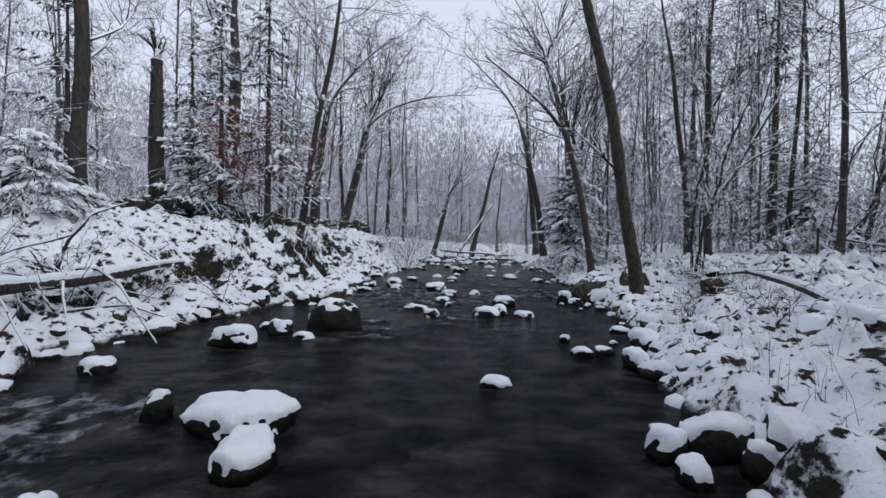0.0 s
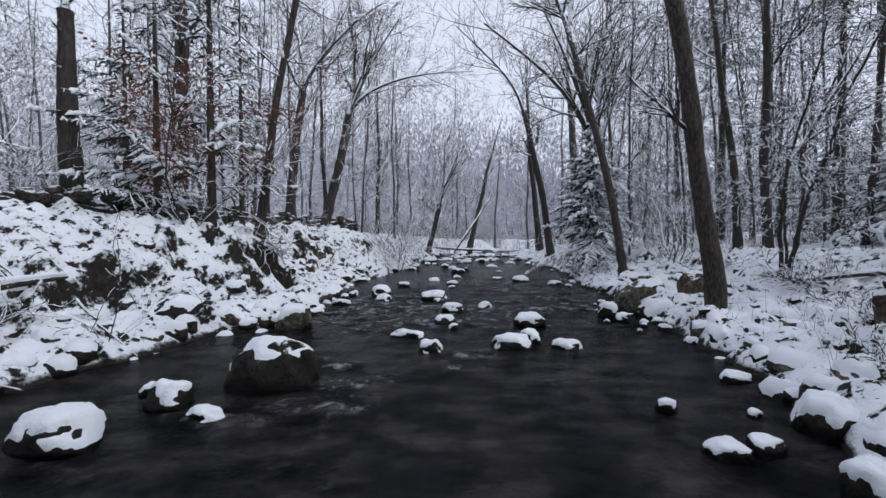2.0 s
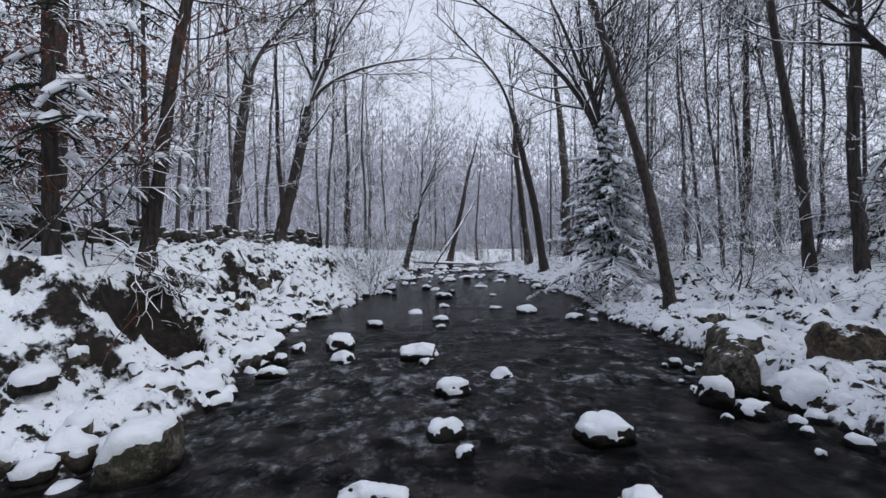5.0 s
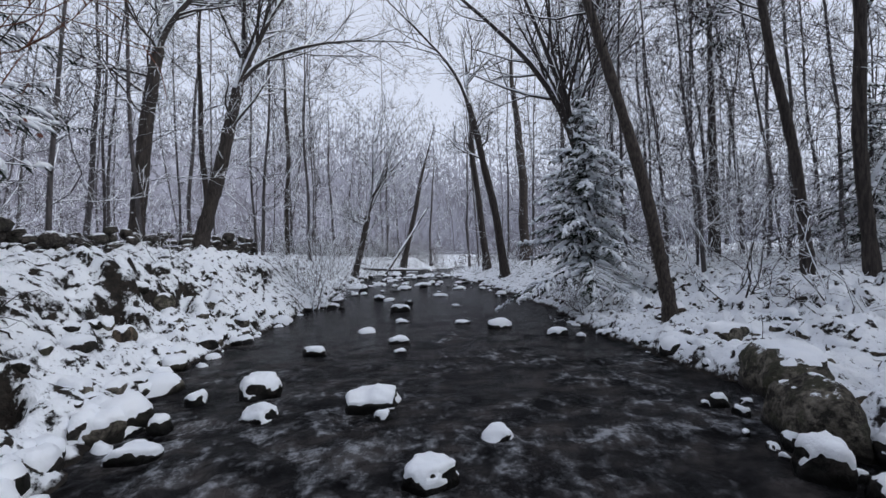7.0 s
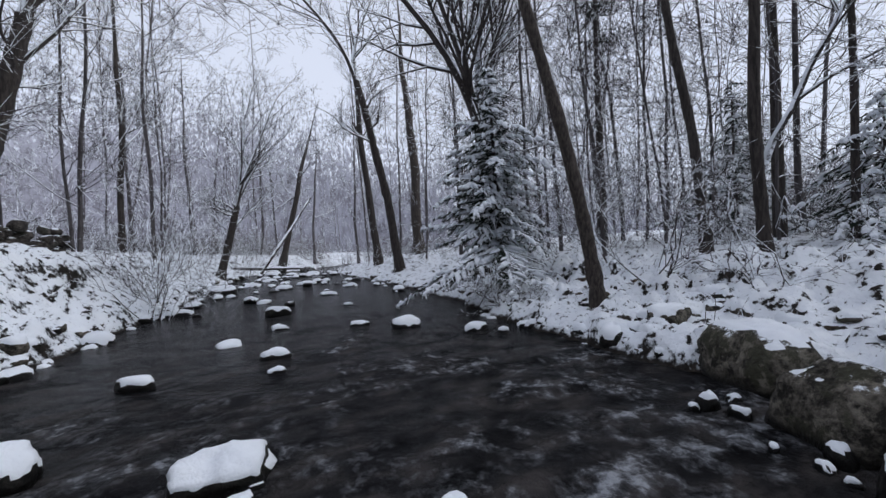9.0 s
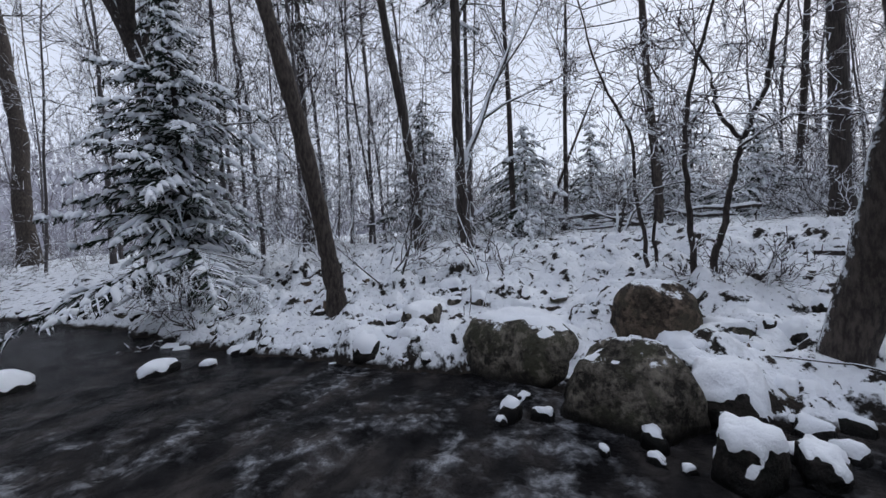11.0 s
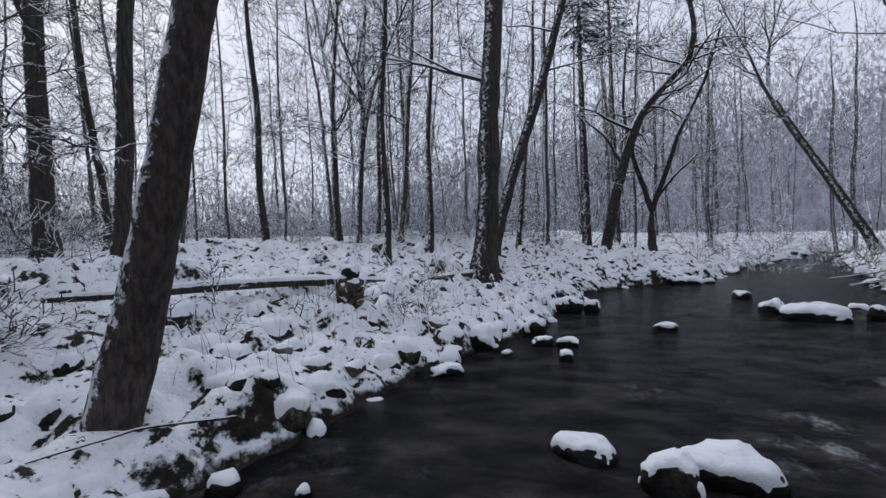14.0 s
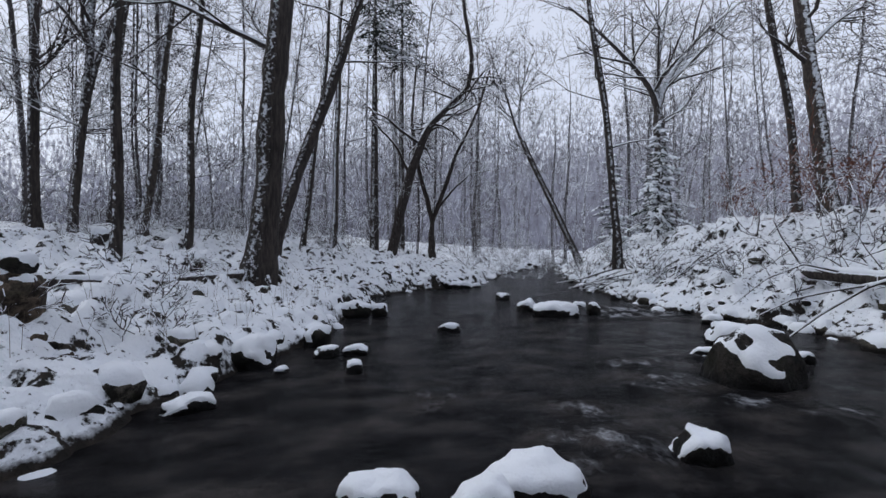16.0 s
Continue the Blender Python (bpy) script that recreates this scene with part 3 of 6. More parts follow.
def log(points, radii, seed=1, snow=0.06, bark=None, label="", name="fallen_log", sides=12, group="fallen wood", stubs=3):
    """A fallen trunk with a ridge of snow along its top."""
    rng = np.random.default_rng(seed)
    pts, rad = np.asarray(points, float), np.asarray(radii, float)
    u = np.linspace(0, 1, 26)
    idx = np.linspace(0, 1, len(pts))
    p = np.stack([np.interp(u, idx, pts[:, k]) for k in range(3)], 1)
    r = np.interp(u, idx, rad) * (1 + 0.07 * rng.normal(size=26))
    sway = np.sin(u[:, None] * rng.uniform(5, 11, 3) + rng.uniform(0, 6, 3)) * np.minimum(0.6 * rad.mean(), 0.04)
    p = p + sway
    root = new(name)
    root.location = p[0].tolist()
    q = p - p[0]
    b = Build()
    b.tube(q, r, sides)
    axis = unit(q[-1] - q[0])
    for e, s in ((0, -1), (-1, 1)):
        b.tube([q[e], q[e] + axis * s * 0.02], [r[e], 0.004], sides)
    for _ in range(stubs):
        i = rng.integers(2, 23)
        v = unit(np.array([rng.normal(), rng.normal(), abs(rng.normal())]))
        b.tube([q[i], q[i] + v * r[i] * 2.2, q[i] + v * r[i] * rng.uniform(3, 6)], [r[i] * 0.35, r[i] * 0.25, 0.008], 5)
    child("log", b.mesh("log", bark or BARK_DARK), root)
    if snow > 0:
        c = Build()
        w = r * (0.80 + 0.22 * rng.normal(size=26)).clip(0.15, 1.1)
        w[0] = w[-1] = 0.006
        c.tube(q + np.array([0, 0, 1]) * (r * 0.52 + snow * 0.6)[:, None], w * 1.08, 8)
        child("snow_ridge", c.mesh("snow_ridge", SNOW_MAT), root, "ridge of snow along the top")
    return tagged(root, label or "fallen trunk on the bank under a ridge of snow", "log", group)


def shrub(x, y, z=None, height=1.8, stems=5, seed=1, spread=0.6, r=0.014, levels=2, material=None, label="", name="shrub", group="undergrowth", kids=(7, 5, 3), tip=2, rmin=0.0055, wig=0.24):
    """A leafless shrub: several stems from one foot, twigs edged with snow."""
    rng = np.random.default_rng(seed)
    base = ground_at(x, y) if z is None else z
    root = new(name)
    root.location = (x, y, base)
    stems_built, fine = [], Build()
    for k in range(stems):
        stems_built.append(Build())
        a = rng.uniform(0, 2 * math.pi)
        d = (spread * math.cos(a), spread * math.sin(a), 1)
        grow(rng, stems_built[-1], fine, (0.06 * math.cos(a), 0.06 * math.sin(a), -0.08), d, height * rng.uniform(0.6, 1.1), r * rng.uniform(0.7, 1.2), 0, levels, wig, 0.02, kids, 0.9, r * 0.6, tip, rmin)
    for w in stems_built:
        child("stem", w.mesh("stem", LIMB if r > 0.012 else TWIG, False), root)
    if fine.v:
        tagged(child("twig_spray", fine.mesh("twig_spray", material or TWIG, False), root), kind="stuff")
    return tagged(root, label or "leafless shrub with thin twigs edged in snow", "shrub", group)

# ---- the ground: one sheet with the stream's bed sunk into it ----
def spaced(stops):
    """Coordinates from (from, to, step) stretches."""
    out = []
    for a, b, s in stops:
        out.extend(np.arange(a, b - 1e-6, s).tolist())
    out.append(stops[-1][1])
    return np.array(out)


def stones_under_snow(hx, hy, h, count, area, seed, low, high):
    """Raises rounded lumps, stones and tussocks buried in the snow, out of the banks."""
    rng = np.random.default_rng(seed)
    x0, x1, y0, y1 = area
    lump = np.zeros_like(h)
    for _ in range(count):
        x, y = rng.uniform(x0, x1), rng.uniform(y0, y1)
        sl, sr = float(np.interp(y, LEFT_Y, LEFT_X)), float(np.interp(y, RIGHT_Y, RIGHT_X))
        d = max(sl - x, x - sr)
        if d < -0.05:
            continue
        if (d < 0.12 and low > 0.13) or (d < 1.0 and low > 0.25):
            continue
        r = rng.uniform(low, high) * (1.35 if d < 0.7 else 1.0)
        a, e = rng.uniform(0, math.pi), rng.uniform(0.6, 1.0)
        i0, i1 = np.searchsorted(hx, x - r), np.searchsorted(hx, x + r)
        j0, j1 = np.searchsorted(hy, y - r), np.searchsorted(hy, y + r)
        if i1 - i0 < 1 or j1 - j0 < 1:
            continue
        gx, gy = np.meshgrid(hx[i0:i1] - x, hy[j0:j1] - y)
        u, v = gx * math.cos(a) + gy * math.sin(a), (-gx * math.sin(a) + gy * math.cos(a)) / e
        q = np.clip(1 - (u * u + v * v) / (r * r), 0, None)
        lump[j0:j1, i0:i1] = np.maximum(lump[j0:j1, i0:i1], r * rng.uniform(0.45, 1.15) * (1.0 if r < 0.20 else (0.72 if r < 0.33 else 0.5)) * q ** 0.5)
    h += lump


def make_ground():
    hx = spaced([(-400, -120, 40), (-120, -40, 8), (-40, -16, 1.6), (-16, -9, 0.32), (-9, 10, 0.08), (10, 18, 0.3), (18, 40, 1.5), (40, 120, 8), (120, 400, 40)])
    hy = spaced([(-400, -120, 40), (-120, -40, 8), (-40, -14, 1.2), (-14, -5, 0.2), (-5, 19, 0.08), (19, 30, 0.16), (30, 44, 0.5), (44, 120, 5), (120, 400, 40)])
    gx, gy = np.meshgrid(hx, hy)
    h = land(gx, gy)
    stones_under_snow(hx, hy, h, 13000, (-9, 10, -5, 22), 11, 0.08, 0.19)
    stones_under_snow(hx, hy, h, 1000, (-9, 10, -5, 24), 12, 0.14, 0.29)
    stones_under_snow(hx, hy, h, 260, (-12, 13, -14, 30), 13, 0.3, 0.5)
    ny, nx = h.shape
    v = np.stack([gx, gy, h], -1).reshape(-1, 3)
    i = (np.arange(ny - 1) * nx)[:, None] + np.arange(nx - 1)[None, :]
    f = np.stack([i, i + 1, i + nx + 1, i + nx], -1).reshape(-1, 4)
    b = Build()
    b.v, b.f, b.n = [v], [f], len(v)
    ob = new("ground", b.mesh("ground", GROUND))
    tagged(ob, "snow-covered woodland banks with dark earth showing through", "ground", kind="structure")
    return hx, hy, h


GX, GY, GH = make_ground()


def top_at(x, y):
    """The ground's height with its lumps."""
    i, j = min(max(np.searchsorted(GX, x), 1), len(GX) - 1), min(max(np.searchsorted(GY, y), 1), len(GY) - 1)
    return float(GH[j - 1:j + 1, i - 1:i + 1].mean())


# ---- the water, with froth where it breaks over stones ----
def make_water():
    hx = spaced([(-50, -12, 2), (-12, -5, 0.2), (-5, 5, 0.075), (5, 9, 0.2), (9, 36, 1.5)])
    hy = spaced([(-60, -16, 1.5), (-16, -4, 0.3), (-4, 2, 0.16), (2, 18, 0.075), (18, 22, 0.17), (22, 44, 0.4), (44, 95, 2)])
    gx, gy = np.meshgrid(hx, hy)
    foam = np.zeros_like(gx)
    rapids = [(-3.6, 3.6, 1.3, 0.8, 1.0), (-2.9, 2.2, 0.9, 0.7, 0.9), (-4.3, 2.4, 0.8, 0.7, 1.0), (-3.35, 3.1, 0.9, 0.9, 1.25), (-2.75, 3.7, 0.5, 0.35, 1.1), (0.45, 8.3, 0.35, 0.6, 0.8), (-1.05, 7.2, 0.5, 0.5, 0.8), (0.2, 10.2, 0.7, 0.3, 0.5), (-1.6, 10.3, 0.6, 0.3, 0.5)]
    rapids += [(2.2, 12.0, 1.0, 0.55, 1.0), (1.3, 10.9, 0.7, 0.35, 0.6), (-0.7, 11.8, 0.8, 0.35, 0.6), (-1.9, 12.6, 0.6, 0.3, 0.5), (3.0, 13.6, 1.1, 0.5, 0.95), (1.2, 14.6, 1.3, 0.4, 0.55), (-0.5, 15.2, 1.2, 0.4, 0.5), (2.2, 15.6, 1.3, 0.35, 0.5), (-1.2, 6.7, 0.9, 0.3, 0.8), (-2.1, 6.5, 0.8, 0.25, 0.7)]
    rapids += [(0.6, 13.0, 1.6, 0.5, 0.6), (-0.2, 11.0, 0.8, 0.3, 0.5), (3.0, 12.6, 0.9, 0.4, 0.9), (1.6, 12.9, 1.0, 0.35, 0.8), (1.2, 7.4, 0.4, 0.5, 0.45), (0.4, -1.6, 1.4, 0.4, 0.6), (-2.4, 1.6, 1.2, 0.3, 0.5), (1.5, 19.0, 2.0, 0.5, 0.4), (0.5, 24.0, 2.5, 0.5, 0.4)]
    rapids += [(1.3, 16.7, 0.7, 0.35, 0.9), (1.8, 17.3, 0.4, 0.4, 0.9), (2.2, 15.4, 0.8, 0.3, 0.95), (2.5, 14.75, 0.9, 0.28, 1.0), (2.6, 13.7, 0.7, 0.4, 1.0), (3.4, 13.5, 0.8, 0.4, 1.0), (3.6, 13.0, 0.6, 0.35, 0.9), (-1.05, 7.0, 0.22, 0.2, 1.0), (-1.3, 7.9, 0.4, 0.22, 1.0), (-1.75, 8.25, 0.4, 0.22, 1.0), (0.1, 7.8, 0.3, 0.3, 0.9), (0.12, 8.4, 0.3, 0.4, 1.0), (1.0, 12.4, 0.8, 0.35, 0.8), (-0.9, 7.3, 0.4, 0.4, 0.8)]
    foam = (0.48 * np.clip((gy - 8.5) / 2, 0, 1) * np.clip((18 - gy) / 3, 0, 1) + 0.16) * np.clip(2.4 * fractal(gx * 0.7, gy, 1.1, 61) - 0.45, 0, 1.2)
    for x, y, a, b, s in rapids:
        foam = np.maximum(foam, s * np.exp(-((gx - x) / (0.85 * a)) ** 2 - ((gy - y) / (0.8 * b)) ** 2))
    billow = 1 - np.abs(2 * fractal(gx, gy * 1.2, 0.45, 51, 3) / 0.875 - 1)
    z = 0.014 * (fractal(gx, gy * 0.6, 0.7, 41) - 0.47) + foam * 0.10 * (billow - 0.55)
    ny, nx = gx.shape
    i = (np.arange(ny - 1) * nx)[:, None] + np.arange(nx - 1)[None, :]
    b = Build()
    b.v, b.f, b.n = [np.stack([gx, gy, z], -1).reshape(-1, 3)], [np.stack([i, i + 1, i + nx + 1, i + nx], -1).reshape(-1, 4)], gx.size
    me = b.mesh("water", WATER)
    at = me.attributes.new("foam", "FLOAT", "POINT")
    at.data.foreach_set("value", foam.ravel().astype(np.float32))
    tagged(new("water", me), "dark clear stream running over stones with pale froth", "water", kind="structure")


make_water()


# ---- the far wood behind everything ----
def make_backdrop():
    m, n, l, b = mat("hazed_wood")
    _, pos = normal_xyz(n, l)
    mp = n.new("ShaderNodeMapping")
    mp.inputs["Scale"].default_value = (1, 1, 0.42)
    l.new(pos, mp.inputs["Vector"])
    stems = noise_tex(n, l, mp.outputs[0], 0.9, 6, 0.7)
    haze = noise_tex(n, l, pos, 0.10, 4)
    # pale lavender-grey: the haze of distance is put into the wood's colour
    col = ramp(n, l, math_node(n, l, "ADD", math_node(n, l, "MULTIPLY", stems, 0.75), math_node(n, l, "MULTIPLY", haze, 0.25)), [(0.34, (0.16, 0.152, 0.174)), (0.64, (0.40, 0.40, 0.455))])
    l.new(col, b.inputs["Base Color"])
    b.inputs["Roughness"].default_value = 1.0
    b.inputs["Specular IOR Level"].default_value = 0.0
    sep = n.new("ShaderNodeSeparateXYZ")
    l.new(pos, sep.inputs[0])
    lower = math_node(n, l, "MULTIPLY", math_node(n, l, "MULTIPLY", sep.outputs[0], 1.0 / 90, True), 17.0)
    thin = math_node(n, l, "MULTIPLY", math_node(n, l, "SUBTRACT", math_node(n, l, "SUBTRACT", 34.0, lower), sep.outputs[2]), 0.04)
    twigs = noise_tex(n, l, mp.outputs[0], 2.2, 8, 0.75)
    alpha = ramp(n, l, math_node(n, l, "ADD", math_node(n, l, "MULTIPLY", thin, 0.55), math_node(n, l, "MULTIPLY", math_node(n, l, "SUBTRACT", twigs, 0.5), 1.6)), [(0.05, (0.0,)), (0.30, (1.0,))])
    l.new(alpha, b.inputs["Alpha"])
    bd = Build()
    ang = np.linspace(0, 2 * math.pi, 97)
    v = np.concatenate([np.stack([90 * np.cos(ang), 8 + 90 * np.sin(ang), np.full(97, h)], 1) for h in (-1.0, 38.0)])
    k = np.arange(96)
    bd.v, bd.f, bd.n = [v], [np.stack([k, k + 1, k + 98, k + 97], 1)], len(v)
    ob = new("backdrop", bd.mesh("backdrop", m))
    tagged(ob, "hazy grey snow-dusted wood in the distance", "backdrop", kind="structure")


make_backdrop()

# ---- trees along the stream ----
tree(4.74, 9.90, 0.30, (-0.235, -0.10), (0.0, 0.0), 0.158, 12, 101, BARK_GREY, "stout leaning tree at the water's edge with grey-brown bark", 6.5, 6, flare=1.12, extra=((3.0, -1.2, -0.3, 0.9, 0.05),), name="leaning_tree")
tree(5.52, 15.3, 0.34, (-0.10, 0.06), (-0.008, 0.004), 0.13, 12, 102, BARK_GREY, "slim grey tree leaning over the stream from the snowy bank", 6.5, 7, fork=(7.6, [(-1.5, 1.0, 4.0, 0.09), (1.0, 0.5, 4.5, 0.10)]), name="leaning_tree")
tree(9.3, 14.4, None, (-0.004, 0.006), (0, 0), 0.155, 13, 103, BARK_DARK, "straight dark tree with a burl and a side stem", 5.5, 9, extra=((1.6, 1.6, -0.6, 4.6, 0.09), (5.0, 0.9, -0.7, 2.0, 0.05)))
tree(9.5, 15.55, None, (-0.08, 0.09), (0, 0), 0.145, 13, 104, BARK_DARK, "dark leaning tree standing back from the stream", 5.0, 9)
tree(-4.62, 13.4, 1.55, (0.11, 0.05), (0.001, 0), 0.14, 12, 105, BARK_DARK, "dark tree leaning out from the eroded bank above bare roots", 1.6, 18, reach=3.0, rise=(-0.15, 0.3))
tree(-8.6, 16.3, None, (0.02, 0.015), (0, 0), 0.27, 13, 106, BARK_DARK, "thick straight dark trunk behind the stone wall", 4.0, 10)
tree(-9.6, 10.9, None, (-0.015, -0.01), (0, 0), 0.20, 13, 107, BARK_DARK, "thick dark trunk on the high bank", 4.0, 9)
tree(-5.9, 24.0, None, (0.19, 0.06), (0, 0), 0.25, 14, 108, BARK_DARK, "forked dark oak with long limbs over the stream", 4, 2, fork=(6.0, [(0.3, 0.2, 5.0, 0.17), (2.6, 0.2, 5.2, 0.13), (6.5, 0.5, 2.6, 0.10)]), extra=((4.5, 2.5, 1, 3.5, 0.06),), name="oak_tree")
tree(-7.2, 22.6, None, (0.07, 0.03), (0.004, 0), 0.23, 14, 109, BARK_DARK, "dark forked tree behind the stone wall", 4, 5, fork=(6.5, [(-0.8, 0.5, 5.0, 0.13), (3.6, 0.5, 4.6, 0.12)]))
tree(7.4, 29.5, None, (-0.15, 0.05), (-0.004, 0), 0.24, 15, 110, BARK_DARK, "grey tree leaning over the far reach of the stream", 6, 6, fork=(9.5, [(-4.5, 0.6, 6.0, 0.13), (1.2, 0.6, 5.0, 0.14)]))
tree(7.9, 35.0, None, (-0.08, 0.02), (0, 0), 0.25, 16, 111, BARK_DARK, "", 6, 10)
tree(-0.9, 36.0, None, (0.24, -0.01), (0, 0), 0.22, 12, 112, BARK_DARK, "tree with several stems leaning over the water", 2.5, 8, fork=(4.0, [(2.4, 0, 6.5, 0.12), (0.6, 0.4, 7.0, 0.12), (3.4, 0.2, 5.0, 0.08)]))
tree(3.2, 46.0, None, (0.26, 0), (0, 0), 0.25, 14, 113, BARK_DARK, "", 5, 8)
tree(11.0, 35.0, None, (-0.05, 0.02), (0, 0), 0.36, 18, 114, BARK_GREY, "tall pale grey trunk standing in the far wood", 9, 8)
tree(7.3, 21.0, None, (-0.05, 0.03), (0, 0), 0.28, 14, 115, BARK_DARK, "big dark tree with spreading limbs behind the snowy spruce", 4, 3, fork=(4.2, [(-5.0, 1.0, 7.0, 0.16), (-2.6, 0.4, 7.5, 0.15), (0.6, 0.6, 8.0, 0.15), (2.8, 0.4, 6.5, 0.12)]), name="oak_tree")
tree(-6.9, 27.2, None, (0.0, 0.0), (0, 0), 0.16, 14, 116, BARK_DARK, "", 5, 10)
tree(-4.4, 32.0, None, (0.01, 0), (0, 0), 0.16, 15, 117, BARK_DARK, "", 4, 12)
tree(11.6, 13.8, None, (0.05, 0.0), (0, 0), 0.10, 12, 120, BARK_DARK, "", 3.5, 12)
tree(13.0, 12.6, None, (0.10, -0.05), (0, 0), 0.09, 11, 119, BARK_DARK, "", 3.5, 12)
# standing dead trunk with a broken top
tree(-9.3, 13.4, None, (-0.02, -0.01), (0, 0), 0.27, 7.0, 121, BARK_DARK, "broken dead standing trunk capped with snow", 2.5, 4, levels=1, reach=0.8, fork=(5.2, [(-0.1, 0, 1.2, 0.12)]), name="dead_tree")

# the bank seen on turning back
tree(4.1, 2.8, 0.72, (-0.10, -0.026), (0, 0), 0.26, 13, 131, BARK_DARK, "massive dark trunk with snow blown onto its bark", 5, 6, extra=((4.3, 3.2, -0.4, 1.7, 0.07),))
tree(4.35, 0.0, None, (-0.29, -0.05), (0, 0), 0.17, 12, 132, BARK_DARK, "leaning trunk with snow plastered along its side", 5, 6)
tree(6.35, 2.74, None, (-0.012, -0.007), (-0.003, 0), 0.11, 12, 133, BARK_DARK, "", 4, 8)
tree(6.4, -0.25, None, (-0.04, -0.017), (0, 0), 0.115, 12, 134, BARK_DARK, "", 4, 8)
tree(8.2, -1.6, None, (-0.10, -0.05), (0, 0), 0.15, 13, 135, BARK_GREY, "", 4, 9)
tree(9.3, -0.9, None, (-0.055, -0.033), (0, 0), 0.12, 13, 136, BARK_DARK, "", 4, 9, fork=(3.4, [(-0.3, -0.2, 7, 0.11), (-2.2, -0.6, 6, 0.10)]))
tree(10.3, -3.9, None, (-0.057, -0.03), (0, 0), 0.12, 13, 137, BARK_DARK, "", 4, 9)
tree(4.95, -1.75, None, (-0.06, -0.013), (0, 0), 0.13, 13, 138, BARK_DARK, "", 5, 8)
tree(4.0, -1.95, None, (-0.11, -0.016), (0, 0), 0.10, 12, 139, BARK_DARK, "", 4, 7)
tree(3.4, -4.0, None, (-0.057, 0), (0, 0), 0.14, 14, 140, BARK_GREY, "", 5, 8)
tree(-5.0, 0.3, 1.0, (0.085, -0.048), (0, 0), 0.14, 12, 143, BARK_DARK, "straight dark tree at the edge of the undercut bank", 4.5, 6, extra=((3.2, -1.9, 0.2, 0.7, 0.035),))
tree(-8.6, -8.6, None, (0.38, -0.17), (0, 0), 0.18, 13, 144, BARK_DARK, "slanting tree hung with snow across the stream", 6, 6, fork=(6.6, [(-0.6, 0, 5, 0.1), (1.9, 0, 5, 0.1)]))
tree(-9.0, 2.0, None, (0.07, -0.08), (0, 0), 0.13, 13, 145, BARK_DARK, "", 4, 9)
tree(-8.6, 3.1, None, (0.06, -0.08), (0, 0), 0.19, 13, 146, BARK_GREY, "thick grey tree with short stubs on the high bank", 4, 7, extra=((4.0, -1.4, -0.3, 1.5, 0.07), (3.6, 1.3, 0, 0.8, 0.06)))
tree(-10.6, -4.8, None, (0.04, -0.03), (0, 0), 0.27, 14, 147, BARK_DARK, "big tree with wide arching limbs on the far bank", 5, 3, fork=(5.0, [(4.2, 0, 4.4, 0.16), (-4.2, 0.5, 5.6, 0.15), (-0.5, 0, 6.0, 0.14)]), name="oak_tree")

# the right bank, away from the water
tree(8.5, 7.45, None, (-0.03, -0.05), (0, 0), 0.155, 13, 151, BARK_DARK, "straight dark trunk standing in the snow", 5, 7)
tree(12.1, 6.5, None, (0.01, 0.02), (0, 0), 0.20, 14, 152, BARK_DARK, "", 4.5, 10)
tree(10.2, 10.5, None, (0.003, 0.02), (0, 0), 0.11, 12, 153, BARK_GREY, "grey many-limbed tree with spreading snowy boughs", 1.9, 22, reach=4.4, rise=(-0.10, 0.35))
tree(12.3, 0.3, None, (0.035, 0.034), (0, 0), 0.16, 14, 155, BARK_DARK, "", 4, 10)
tree(10.4, -1.3, None, (0.01, 0.01), (0, 0), 0.16, 14, 156, BARK_DARK, "", 4, 9, fork=(4.5, [(1.0, 0, 6, 0.10), (-1.0, 0.4, 6, 0.10)]))
tree(13.2, 13.3, None, (0.035, -0.45), (0, 0), 0.07, 5, 157, BARK_DARK, "thin slanting dead tree", 2, 5, reach=1.4)
tree(15.3, 6.3, None, (-0.03, -0.07), (0, 0), 0.13, 13, 158, BARK_DARK, "", 4, 10)
tree(13.4, 4.75, None, (0.03, 0.05), (0, 0), 0.12, 13, 159, BARK_DARK, "", 4, 9)
for k, (x, y, r) in enumerate([(-4.0, -12.0, 0.14), (-2.2, -16.0, 0.16), (-10.8, -14.5, 0.15), (-12.0, -19.0, 0.18), (-6.6, -22.0, 0.2), (-3.6, -21.0, 0.15), (0.8, -13.0, 0.15), (-9.5, -25.0, 0.2), (-13.5, -10.0, 0.16), (-11.2, -8.4, 0.13)]):
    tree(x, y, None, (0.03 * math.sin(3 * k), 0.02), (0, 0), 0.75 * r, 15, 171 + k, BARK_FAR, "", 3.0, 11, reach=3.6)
for k, (x, y, r) in enumerate([(-3.0, 29.5, 0.12), (-4.6, 36.0, 0.15), (-2.6, 42.0, 0.16), (2.0, 50.0, 0.2), (6.6, 50.0, 0.2), (8.8, 42.5, 0.18), (9.6, 25.0, 0.14), (10.8, 29.0, 0.15), (-8.5, 30.0, 0.16), (-10.5, 26.0, 0.17), (13.5, 26.0, 0.15), (12.2, 31.0, 0.14)]):
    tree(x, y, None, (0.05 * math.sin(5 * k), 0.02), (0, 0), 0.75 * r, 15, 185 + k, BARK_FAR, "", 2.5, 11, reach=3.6)

